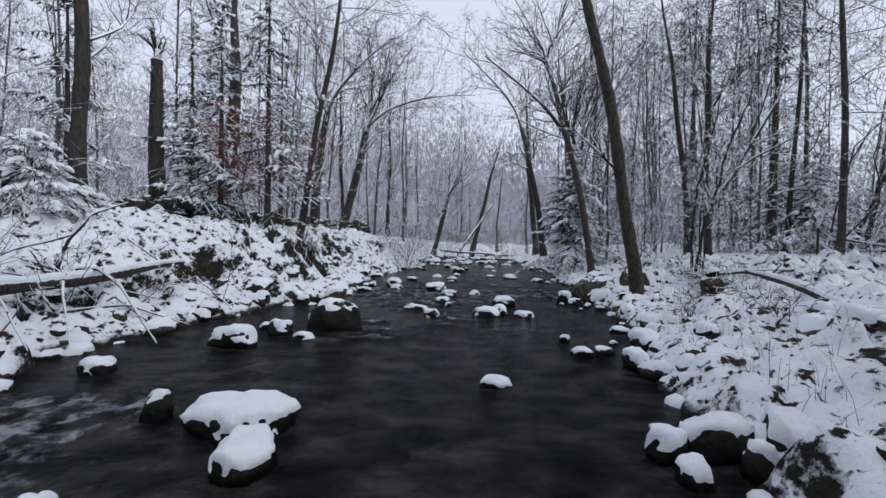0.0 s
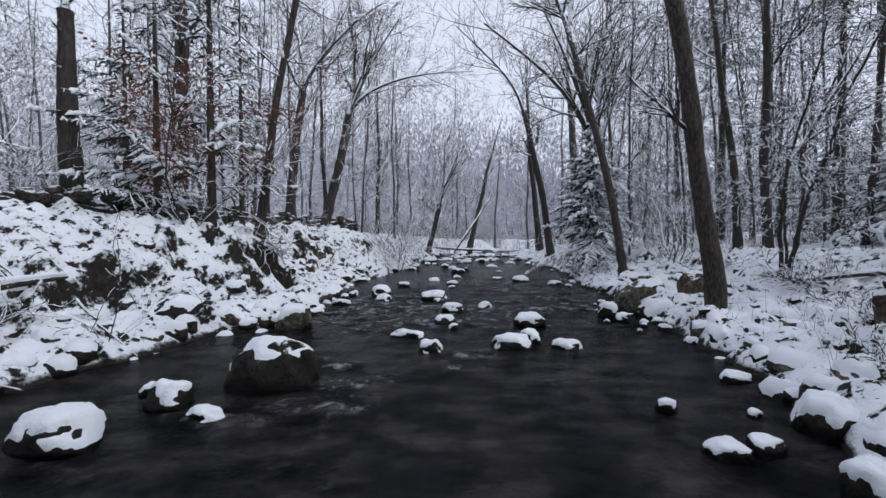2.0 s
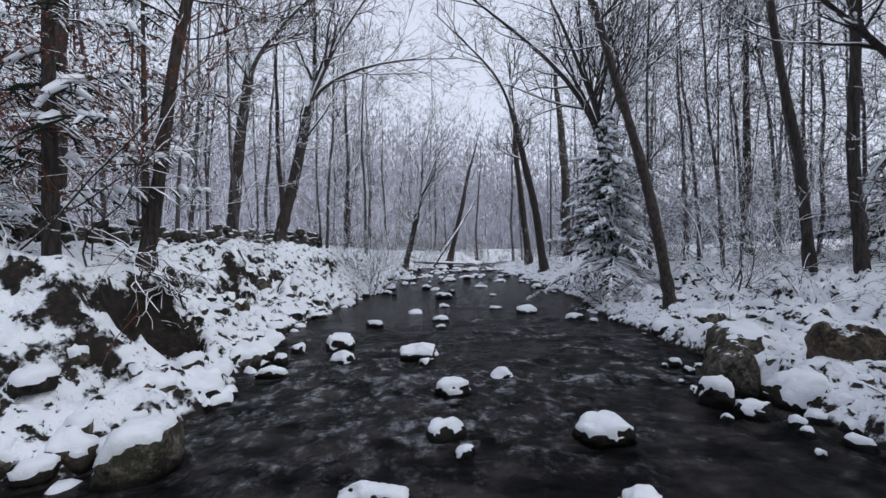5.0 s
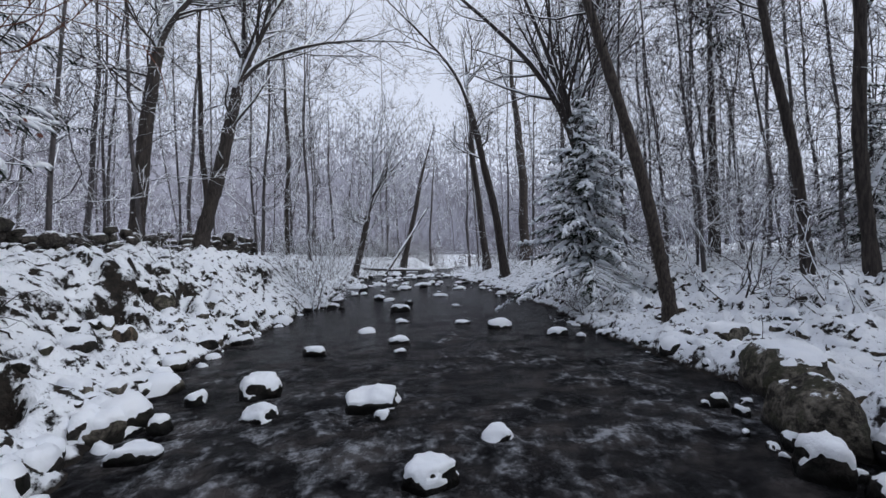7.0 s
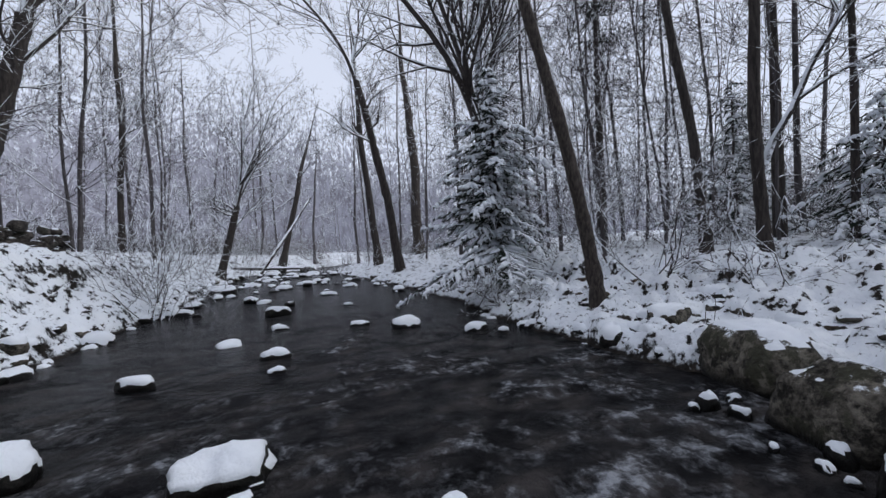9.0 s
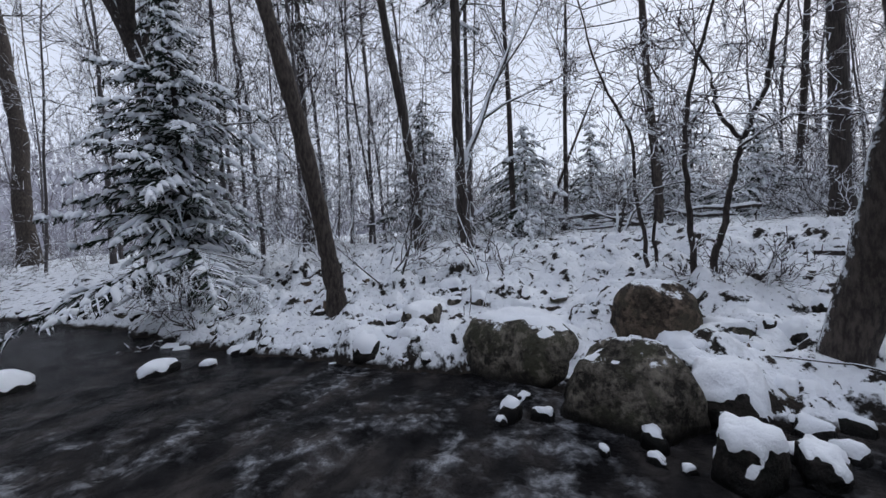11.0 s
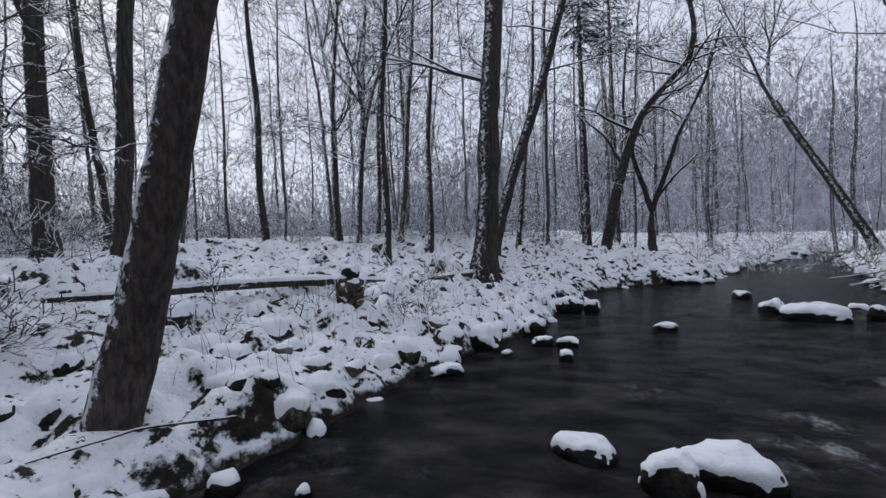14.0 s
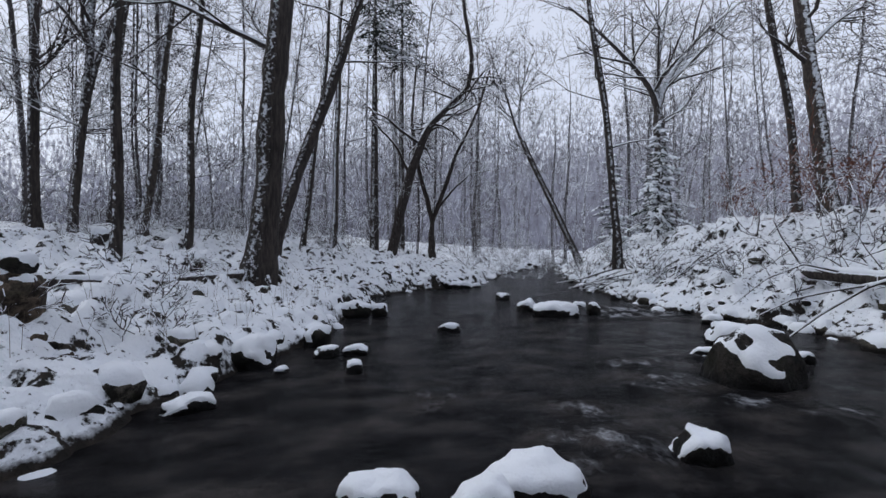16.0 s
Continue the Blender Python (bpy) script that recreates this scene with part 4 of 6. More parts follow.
# ---- evergreens ----
conifer(6.2, 18.95, None, 5.9, 1.75, 201, 165, 0.13, snow=0.9, dense=11, droop=(0.2, 0.6), gap=0.05, lump=1.0, even=(0.4, 1.2), full=1.5, ragged=0.5, lean=(-0.04, 0.0), label="broad snow-laden spruce with drooping boughs on the bank", r=0.10, split=True)
conifer(-5.4, 12.5, None, 8.5, 1.8, 202, 50, 0.12, snow=0.9, material=NEEDLE, label="thin hemlock with dark sparse boughs and brown leaves below", r=0.09, name="hemlock_tree", dense=6, droop=(0.0, 0.3), gap=0.2, split=True)
conifer(-7.6, 13.9, None, 8.0, 2.3, 203, 60, 0.05, snow=0.9, label="hemlock with flat snow-covered sprays", r=0.09, name="hemlock_tree", dense=6, droop=(0.0, 0.3), gap=0.15, split=True)
conifer(-9.4, 15.2, None, 8.0, 2.2, 204, 50, 0.05, snow=0.9, r=0.08, name="hemlock_tree", dense=6, droop=(0.0, 0.3), gap=0.2)
conifer(-10.9, 11.8, None, 7.5, 2.2, 205, 50, 0.05, snow=0.9, r=0.08, name="hemlock_tree", dense=6, droop=(0.0, 0.3), gap=0.2)
conifer(-6.6, 16.5, None, 8.5, 1.8, 214, 40, 0.25, snow=0.6, material=NEEDLE_DARK, r=0.08, name="hemlock_tree", dense=6, droop=(0.0, 0.3), gap=0.2)
conifer(12.3, 13.5, None, 3.0, 1.5, 206, 60, snow=1.0, r=0.05, droop=(0.3, 0.7), ragged=0.5, label="low drooping hemlock bowed by snow")
conifer(15.6, 9.6, None, 3.3, 1.5, 217, 50, snow=0.8, r=0.05, ragged=0.6)
conifer(16.6, 11.8, None, 3.7, 1.6, 218, 50, snow=0.8, r=0.06, ragged=0.6)
conifer(15.0, 7.2, None, 2.8, 1.4, 219, 45, snow=0.8, r=0.05, ragged=0.6)
conifer(14.2, 17.4, None, 5.0, 1.8, 220, 55, snow=0.7, material=NEEDLE_DARK, r=0.07, ragged=0.6)
conifer(-9.2, -3.4, None, 4.6, 1.3, 207, 60, r=0.07)
conifer(-8.9, -6.0, None, 4.5, 1.0, 208, 50, r=0.06)
conifer(17.5, 19.0, None, 5.5, 2.0, 215, 50, snow=0.8, r=0.08)
conifer(17.0, 8.5, None, 4.0, 1.7, 216, 45, snow=0.8, r=0.07)
TALL = "tall pine with a dark needled top above a bare trunk"
conifer(1.8, -5.2, None, 12.5, 1.7, 209, 50, 0.62, snow=0.35, material=NEEDLE_DARK, label=TALL, r=0.15, name="pine_tree", droop=(-0.1, 0.3), gap=0.2, dense=7)
conifer(0.5, -9.1, None, 15.0, 1.9, 210, 50, 0.58, snow=0.35, material=NEEDLE_DARK, label=TALL, r=0.14, name="pine_tree", droop=(-0.1, 0.3), gap=0.2, dense=7)
conifer(13.2, 21.8, None, 15.0, 2.2, 211, 54, 0.55, snow=0.3, material=NEEDLE_DARK, label=TALL, r=0.16, name="pine_tree", droop=(-0.1, 0.3), gap=0.2, dense=7)
conifer(12.5, 15.5, None, 12.0, 1.8, 212, 50, 0.55, snow=0.3, material=NEEDLE_DARK, label=TALL, r=0.14, name="pine_tree", droop=(-0.1, 0.3), gap=0.2, dense=7)
conifer(-8.3, 8.2, None, 1.7, 1.05, 213, 60, snow=1.3, label="small evergreen bush bowed under fresh snow", r=0.03, name="evergreen_bush", dense=14)

# ---- boulders and stones along the way ----
STREAM = "dark wet stone capped with fresh snow, standing in the stream"
BANK = "boulders on the bank"
rock(3.97, 11.50, (1.22, 0.66, 1.30), 0.63, 66, 301, 0.035, 0.66, BOULDER, "big upright grey boulder with lichen and a thin snow rim", "boulder", BANK, facets=5, detail=4, category="boulder", block=2.3)
rock(4.92, 12.50, (1.48, 0.95, 1.05), 0.64, 62, 302, 0.04, 0.62, BOULDER, "broad grey-green boulder half covered with snow", "boulder", BANK, facets=5, detail=4, category="boulder", block=2.6)
rock(5.25, 11.12, (0.86, 0.72, 0.92), 0.92, 76, 303, 0.03, 0.72, BROWN_ROCK, "brown boulder with vertical stains and little snow", "boulder", BANK, facets=4, detail=4, category="boulder", block=2.8)
rock(4.22, 10.78, (0.72, 0.62, 0.60), 0.42, 10, 304, 0.09, 0.05, ROCK, "round wet boulder under a thick pillow of snow", "boulder", BANK, detail=4, category="boulder")
rock(4.75, 10.95, (0.60, 0.42, 0.40), 0.48, 30, 360, 0.06, 0.2, BOULDER, "grey stone half buried in the snowy bank", "boulder", BANK, category="boulder")
rock(5.15, 10.55, (0.55, 0.45, 0.40), 0.56, -10, 361, 0.07, 0.15, BOULDER, "grey stone half buried in the snowy bank", "boulder", BANK, category="boulder")
rock(3.30, 10.92, (0.38, 0.40, 0.52), 0.33, 40, 305, 0.10, -0.05, ROCK, STREAM, detail=4, lace=0.5)
rock(3.45, 10.52, (0.40, 0.26, 0.30), 0.20, -20, 306, 0.07, 0.1, ROCK, STREAM, detail=4)
rock(3.75, 12.35, (0.24, 0.20, 0.3), 0.16, 0, 362, 0.05, 0.1, ROCK, STREAM)
rock(3.55, 11.35, (0.22, 0.18, 0.25), 0.15, 0, 363, 0.05, 0.1, ROCK, STREAM)
rock(-1.95, 7.38, (1.02, 0.78, 1.05), 0.54, 12, 307, 0.05, 0.42, ROCK, "large dark boulder in the stream laced with snow", "boulder", "stones in the stream", facets=6, detail=4, category="boulder", block=2.3, lace=2.0)
rock(-4.42, 9.68, (0.85, 0.55, 0.55), 0.66, 15, 359, 0.05, 0.35, ROCK, "dark flat stone set in the snowy bank", "boulder", BANK, detail=4, category="boulder")
rock(-4.40, 17.7, (0.50, 0.42, 0.50), 1.15, 15, 386, 0.03, 0.5, BOULDER, "pale stone sticking out of the undercut bank", "boulder", BANK, category="boulder")
rock(-4.05, 17.2, (0.70, 0.50, 0.55), 0.72, 35, 387, 0.04, 0.4, BOULDER, "greenish stone half buried in the snowy bank", "boulder", BANK, category="boulder")
rock(-4.25, 15.95, (0.55, 0.35, 0.40), 0.78, 60, 388, 0.05, 0.4, BROWN_ROCK, "ochre stone half buried in the snowy bank", "boulder", BANK, category="boulder")
rock(2.2, 40.5, (1.2, 0.8, 0.6), 0.30, 0, 389, 0.10, 0.1, ROCK, STREAM)
rock(4.6, 39.0, (1.0, 0.8, 0.6), 0.26, 0, 390, 0.10, 0.1, ROCK, STREAM)
rock(5.2, 44.5, (1.4, 1.0, 0.9), 0.55, 0, 391, 0.10, 0.1, ROCK, STREAM)
rock(3.0, 45.5, (1.2, 0.9, 0.9), 0.5, 0, 392, 0.10, 0.1, ROCK, STREAM)
for k, (x, y, s) in enumerate([(3.62, 10.57, 0.20), (3.71, 10.28, 0.24), (3.60, 10.08, 0.20), (3.82, 9.80, 0.30), (3.32, 9.69, 0.12), (3.98, 10.35, 0.28), (3.80, 12.10, 0.20), (3.62, 12.40, 0.12), (3.38, 11.66, 0.10), (3.34, 11.36, 0.14), (3.28, 11.20, 0.11), (4.10, 12.30, 0.16), (3.52, 10.82, 0.18), (4.1, 10.1, 0.3), (3.1, 10.5, 0.14)]):
    rock(x, y, (s, 0.8 * s, 1.0 * s), 0.38 * s + 0.02, 47 * k, 410 + k, 0.045, 0.2, ROCK, STREAM, facets=12)
for k, (x, y, s) in enumerate([(0.9, -1.7, 0.5), (0.2, -2.0, 0.62), (-0.5, -2.2, 0.5), (-1.1, -2.3, 0.7), (-1.6, -2.5, 0.4), (0.5, -2.5, 0.6), (-0.9, -2.9, 0.7), (-2.2, -4.2, 0.5), (-3.2, -6.0, 0.6), (1.3, -1.3, 0.4), (-5.0, -1.6, 0.5), (-4.6, -0.4, 0.3), (-2.3, 2.2, 0.34), (-2.75, 2.35, 0.3)]):
    rock(x, y, (s, 0.75 * s, 0.7 * s), max(0.32 * s, ground_at(x, y) + 0.22 * s), 53 * k, 430 + k, 0.09, 0.1, ROCK, "dark stone under snow on a stony spit by the water", "rock", BANK)
rock(-1.68, 3.42, (0.96, 0.60, 0.44), 0.26, -6, 308, 0.09, 0.05, ROCK, "broad flat stone in the stream under a quilt of snow", detail=4)
rock(-1.34, 2.78, (0.48, 0.40, 0.42), 0.25, 75, 393, 0.09, 0.0, ROCK, STREAM, detail=4)
rock(-2.45, 3.50, (0.26, 0.24, 0.40), 0.26, 0, 311, 0.05, 0.3, ROCK, STREAM)
rock(0.62, 4.50, (0.38, 0.26, 0.22), 0.11, 0, 312, 0.05, 0.1, ROCK, STREAM)
rock(0.98, 8.82, (0.60, 0.42, 0.42), 0.21, 5, 313, 0.08, 0.05, ROCK, STREAM, detail=4)
rock(1.30, 9.05, (0.34, 0.32, 0.40), 0.22, 0, 314, 0.07, 0.1, ROCK, STREAM)
rock(1.78, 8.76, (0.46, 0.30, 0.30), 0.14, -25, 315, 0.06, 0.1, ROCK, STREAM, detail=4)
rock(-0.22, 8.62, (0.36, 0.30, 0.35), 0.16, 0, 316, 0.06, 0.08, ROCK, STREAM)
rock(-0.62, 9.45, (0.60, 0.26, 0.25), 0.13, -8, 317, 0.06, 0.1, ROCK, STREAM)
rock(1.54, 10.18, (0.60, 0.42, 0.40), 0.26, 0, 318, 0.08, 0.0, ROCK, STREAM, detail=4)
rock(0.19, 11.52, (0.48, 0.36, 0.38), 0.22, 5, 319, 0.07, 0.04, ROCK, STREAM, detail=4)
rock(0.02, 10.40, (0.42, 0.34, 0.36), 0.18, 0, 320, 0.06, 0.25, ROCK, STREAM)
rock(0.17, 10.02, (0.22, 0.18, 0.2), 0.10, 0, 321, 0.04, 0.1, ROCK, STREAM)
rock(0.97, 12.18, (0.36, 0.30, 0.32), 0.15, 0, 322, 0.05, 0.1, ROCK, STREAM)
rock(-0.19, 13.30, (0.70, 0.40, 0.40), 0.26, -3, 323, 0.08, 0.0, ROCK, STREAM, detail=4)
rock(-0.10, 12.90, (0.24, 0.22, 0.25), 0.13, 0, 324, 0.06, 0.05, ROCK, STREAM)
rock(-1.68, 14.10, (0.58, 0.46, 0.45), 0.30, 15, 325, 0.08, 0.0, ROCK, STREAM, detail=4)
rock(-1.50, 13.30, (0.44, 0.36, 0.32), 0.18, -20, 326, 0.08, 0.0, ROCK, STREAM)
rock(-2.42, 14.0, (0.28, 0.24, 0.3), 0.17, 0, 327, 0.07, 0.05, ROCK, STREAM)
rock(-2.42, 12.6, (0.50, 0.34, 0.28), 0.15, 12, 364, 0.07, 0.05, ROCK, STREAM)
rock(-2.46, 13.15, (0.24, 0.22, 0.28), 0.20, 0, 365, 0.06, 0.05, ROCK, STREAM)
rock(-1.22, 16.2, (0.50, 0.28, 0.30), 0.16, -25, 328, 0.06, 0.1, ROCK, STREAM)
rock(0.42, 16.8, (0.48, 0.34, 0.26), 0.14, 0, 329, 0.06, 0.1, ROCK, STREAM)
rock(0.36, 15.95, (0.28, 0.2, 0.2), 0.08, 0, 366, 0.04, 0.1, ROCK, STREAM)
rock(2.95, 17.8, (0.64, 0.44, 0.40), 0.22, 10, 330, 0.08, 0.05, ROCK, STREAM)
rock(3.88, 16.6, (0.54, 0.40, 0.35), 0.16, 15, 331, 0.08, 0.05, ROCK, STREAM)
rock(4.22, 16.2, (0.22, 0.2, 0.2), 0.10, 15, 367, 0.05, 0.05, ROCK, STREAM)
rock(2.22, 18.6, (0.45, 0.30, 0.2), 0.09, 0, 332, 0.05, 0.1, ROCK, STREAM)
rock(-0.22, 18.1, (0.45, 0.30, 0.25), 0.11, 0, 368, 0.05, 0.1, ROCK, STREAM)
rock(0.85, 21.3, (0.68, 0.46, 0.4), 0.24, 20, 333, 0.07, 0.1, ROCK, STREAM)
rock(0.70, 19.3, (0.38, 0.32, 0.24), 0.11, 0, 334, 0.05, 0.1, ROCK, STREAM)
rock(2.9, 25.3, (0.66, 0.5, 0.3), 0.12, 0, 369, 0.07, 0.1, ROCK, STREAM)
rock(0.6, 32.0, (0.9, 0.6, 0.5), 0.18, 0, 370, 0.09, 0.1, ROCK, STREAM)
rock(3.0, 31.0, (1.1, 0.7, 0.5), 0.18, 0, 371, 0.09, 0.1, ROCK, STREAM)
rock(-0.6, 29.2, (1.1, 0.8, 0.7), 0.34, 0, 372, 0.09, 0.1, ROCK, STREAM)
rock(-1.5, 23.2, (0.8, 0.5, 0.4), 0.18, 0, 373, 0.08, 0.1, ROCK, STREAM)
rock(1.6, 35.0, (0.9, 0.6, 0.4), 0.16, 0, 374, 0.08, 0.1, ROCK, STREAM)
rock(4.4, 28.0, (0.8, 0.5, 0.4), 0.16, 0, 375, 0.08, 0.1, ROCK, STREAM)
rock(-3.1, 6.05, (0.80, 0.50, 0.45), 0.30, -20, 335, 0.09, 0.05, ROCK, STREAM, detail=4)
rock(-2.70, 6.75, (0.45, 0.36, 0.35), 0.24, 0, 336, 0.08, 0.05, ROCK, STREAM)
rock(-2.22, 6.50, (0.44, 0.22, 0.22), 0.10, -20, 337, 0.05, 0.05, ROCK, STREAM)
rock(-3.05, 7.0, (0.20, 0.18, 0.24), 0.14, 0, 338, 0.05, 0.1, ROCK, STREAM)
rock(-4.0, 4.70, (0.42, 0.30, 0.30), 0.18, 0, 339, 0.08, 0.05, ROCK, STREAM)
rock(2.0, 6.55, (0.19, 0.17, 0.22), 0.13, 0, 340, 0.05, 0.1, ROCK, STREAM)
rock(2.02, 5.80, (0.34, 0.22, 0.2), 0.12, 0, 341, 0.06, 0.1, ROCK, STREAM)
rock(2.35, 5.85, (0.34, 0.24, 0.2), 0.13, 20, 342, 0.06, 0.1, ROCK, STREAM)
rock(3.08, 6.15, (0.52, 0.45, 0.5), 0.34, 20, 343, 0.08, 0.1, ROCK, "round boulder at the water's edge under a snow cap", "boulder", BANK, detail=4, category="boulder")
rock(2.54, 5.25, (0.38, 0.34, 0.42), 0.27, 20, 344, 0.08, 0.05, ROCK, "round boulder at the water's edge under a snow cap", "boulder", BANK, category="boulder")
rock(3.25, 7.35, (0.40, 0.24, 0.22), 0.13, 15, 345, 0.06, 0.1, ROCK, STREAM)
rock(2.74, 6.45, (0.16, 0.12, 0.12), 0.06, 15, 346, 0.04, 0.1, ROCK, STREAM)
rock(4.68, 7.02, (0.36, 0.34, 0.62), top_at(4.68, 7.02) + 0.42, 15, 347, 0.05, 0.45, BROWN_ROCK, "brown block of stone standing up from the snow", "boulder", BANK, facets=7, category="boulder")
rock(4.67, 7.02, (0.27, 0.22, 0.17), top_at(4.68, 7.02) + 0.54, 50, 376, 0.06, 0.0, ROCK, "small stone balanced on a brown block under snow", "rock", BANK)
rock(4.35, 5.6, (0.48, 0.4, 0.4), 0.60, 0, 348, 0.06, 0.3, BROWN_ROCK, "brown stone half buried in the snowy bank", "boulder", BANK, category="boulder")
rock(5.35, 13.8, (0.80, 0.5, 0.5), 0.66, 5, 349, 0.06, 0.3, BOULDER, "flat grey stone half buried in snow", "boulder", BANK, category="boulder")
rock(6.1, 15.7, (0.7, 0.45, 0.45), 0.72, 25, 350, 0.05, 0.35, BROWN_ROCK, "brownish stone half buried in snow beside the leaning tree", "boulder", BANK, category="boulder")
rock(2.13, 3.08, (0.58, 0.34, 0.45), 0.32, 5, 351, 0.07, 0.2, ROCK, "long flat stone at the water's edge under snow", "rock", BANK, detail=4)
rock(1.69, 3.02, (0.33, 0.26, 0.32), 0.25, 5, 352, 0.08, 0.0, ROCK, STREAM)
rock(1.72, 2.70, (0.24, 0.22, 0.32), 0.20, 5, 353, 0.07, 0.0, ROCK, STREAM)
rock(2.20, 2.75, (0.24, 0.24, 0.32), 0.28, 5, 377, 0.07, 0.0, ROCK, STREAM)
rock(2.55, 2.95, (0.38, 0.34, 0.45), 0.42, 5, 354, 0.09, 0.0, ROCK, "snow-capped stone on the bank", "rock", BANK)
rock(-1.45, 0.85, (0.40, 0.36, 0.4), 0.18, 5, 355, 0.05, 0.3, ROCK, STREAM)
rock(-4.3, 1.3, (0.3, 0.3, 0.3), 0.2, 5, 357, 0.06, 0.05, ROCK, STREAM)
rock(-2.62, 10.0, (0.72, 0.5, 0.62), 0.46, 20, 378, 0.08, 0.05, BOULDER, "grey stone at the foot of the bank under snow", "boulder", BANK, detail=4, category="boulder")
rock(-3.35, 10.15, (0.55, 0.45, 0.5), 0.36, -10, 379, 0.06, 0.2, BROWN_ROCK, "brown wet stone at the foot of the bank", "boulder", BANK, category="boulder")
rock(-3.75, 9.9, (0.45, 0.4, 0.4), 0.40, 0, 380, 0.08, 0.1, BOULDER, "grey stone at the foot of the bank under snow", "boulder", BANK, category="boulder")
rock(-4.35, 10.1, (0.62, 0.5, 0.45), 0.62, 30, 381, 0.07, 0.25, ROCK, "dark stone set in the snowy bank", "boulder", BANK, category="boulder")
rock(-3.3, 11.3, (0.55, 0.45, 0.45), 0.48, 0, 382, 0.09, 0.0, BOULDER, "stone under a thick pillow of snow on the bank", "boulder", BANK, category="boulder")
rock(-2.95, 11.6, (0.6, 0.45, 0.5), 0.36, 20, 383, 0.08, 0.0, ROCK, "stone under a thick pillow of snow on the bank", "boulder", BANK, category="boulder")
rock(-3.3, 12.2, (0.5, 0.42, 0.45), 0.36, 20, 384, 0.09, 0.0, BOULDER, "stone under a thick pillow of snow on the bank", "boulder", BANK, category="boulder")
rock(-3.0, 13.1, (0.5, 0.4, 0.4), 0.30, 20, 385, 0.09, 0.0, BOULDER, "stone under a thick pillow of snow on the bank", "boulder", BANK, category="boulder")
# ---- the riffle of stones at the far end of the stream ----
def riffle_stones():
    rng = random.Random(79)
    kinds = [rock(0, 40, (1, rng.uniform(0.55, 0.85), rng.uniform(0.45, 0.65)), 0.3, 0, 420 + k, (0.13, 0.10, 0.0, 0.12, 0.05)[k], 0.2, ROCK, ("dark wet stone in the far riffle under thin snow", "bare dark stone washed by the far riffle")[k == 2], "riffle_stone", "stones of the far riffle", detail=2) for k in range(5)]
    for k in range(74):
        y = rng.uniform(21, 33) if k < 24 else rng.uniform(30, 41)
        a, c = float(np.interp(y, LEFT_Y, LEFT_X)), float(np.interp(y, RIGHT_Y, RIGHT_X))
        u = rng.random() ** (0.75 if k % 2 else 1.5)
        s = rng.uniform(0.22, 0.62) * (1.4 if rng.random() < 0.15 else 1.0)
        x = a + 0.2 + u * (c - a - 0.4)
        m = Matrix.Translation((x, y, s * rng.uniform(-0.06, 0.14))) @ Matrix.Rotation(rng.uniform(0, 6.28), 4, "Z")
        if k < 5:
            kinds[k].matrix_basis = m @ Matrix.Scale(s, 4)
        else:
            copy_thing(kinds[rng.randrange(5)], m).scale = (s, s, s)


riffle_stones()


# ---- stones along both shores ----
def shore_stones():
    rng = random.Random(77)
    kinds = []
    for k in range(7):
        kinds.append(rock(0, 0, (1, rng.uniform(0.65, 0.95), rng.uniform(0.6, 0.85)), 0.5, 0, 400 + k, 0.16, 0.12, ROCK if k % 3 else BOULDER, "shore stone under a soft cap of snow", "shore_stone", "stones along the shore", detail=2))
    used = set()
    for side in (-1, 1):
        y = -17.0
        while y < 40:
            y += rng.uniform(0.12, 0.34) * (1 if -3 < y < 20 else 2.7)
            x = float(shore_left(np.array([y]))[0]) if side < 0 else float(shore_right(np.array([y]))[0])
            x += side * rng.uniform(-0.16, 0.32)
            s = rng.uniform(0.12, 0.35) * (1.5 if rng.random() < 0.1 else 1.0)
            if math.hypot(x - 3.92, y - 11.5) < 0.8 or math.hypot(x - 4.9, y - 12.5) < 0.8 or math.hypot(x - 4.58, y - 9.7) < 0.5:
                continue
            k = rng.randrange(7)
            if side < 0 and y > 2:
                s, x = 1.35 * s, x + 0.08
            g = max(ground_at(x, y), -0.1)
            m = Matrix.Translation((x, y, g + s * (0.08 if side > 0 else 0.16))) @ Matrix.Rotation(rng.uniform(0, 6.28), 4, "Z") @ Matrix.Scale(s, 4)
            if k in used:
                copy_thing(kinds[k], Matrix.Translation(m.translation) @ m.to_quaternion().to_matrix().to_4x4()).scale = (s, s, s)
            else:
                kinds[k].matrix_basis = m
                used.add(k)


shore_stones()


def bank_stones():
    """Stones half buried in the snow of both banks."""
    rng = random.Random(83)
    kinds = [rock(0, 0, (1, rng.uniform(0.6, 0.9), rng.uniform(0.55, 0.8)), 0.4, 0, 440 + k, 0.07, 0.30, (BOULDER, ROCK, BROWN_ROCK)[k % 3], "stone half buried in the snow of the bank", "bank_stone", "stones in the bank", detail=2) for k in range(6)]
    used = set()
    placed = 0
    while placed < 210:
        y = rng.uniform(-3, 20)
        d = 0.25 + 2.6 * rng.random() ** 1.5
        x = float(shore_right(np.array([y]))[0]) + d if rng.random() < 0.6 else float(shore_left(np.array([y]))[0]) - d
        if any((x - u) ** 2 + (y - v) ** 2 < 0.12 for u, v in TREES):
            continue
        placed += 1
        s, k = rng.uniform(0.10, 0.30), rng.randrange(6)
        m = Matrix.Translation((x, y, top_at(x, y) + s * rng.uniform(-0.22, 0.02))) @ Matrix.Rotation(rng.uniform(0, 6.28), 4, "Z")
        if k in used:
            copy_thing(kinds[k], m).scale = (s, s, s)
        else:
            kinds[k].matrix_basis = m @ Matrix.Scale(s, 4)
            used.add(k)


bank_stones()


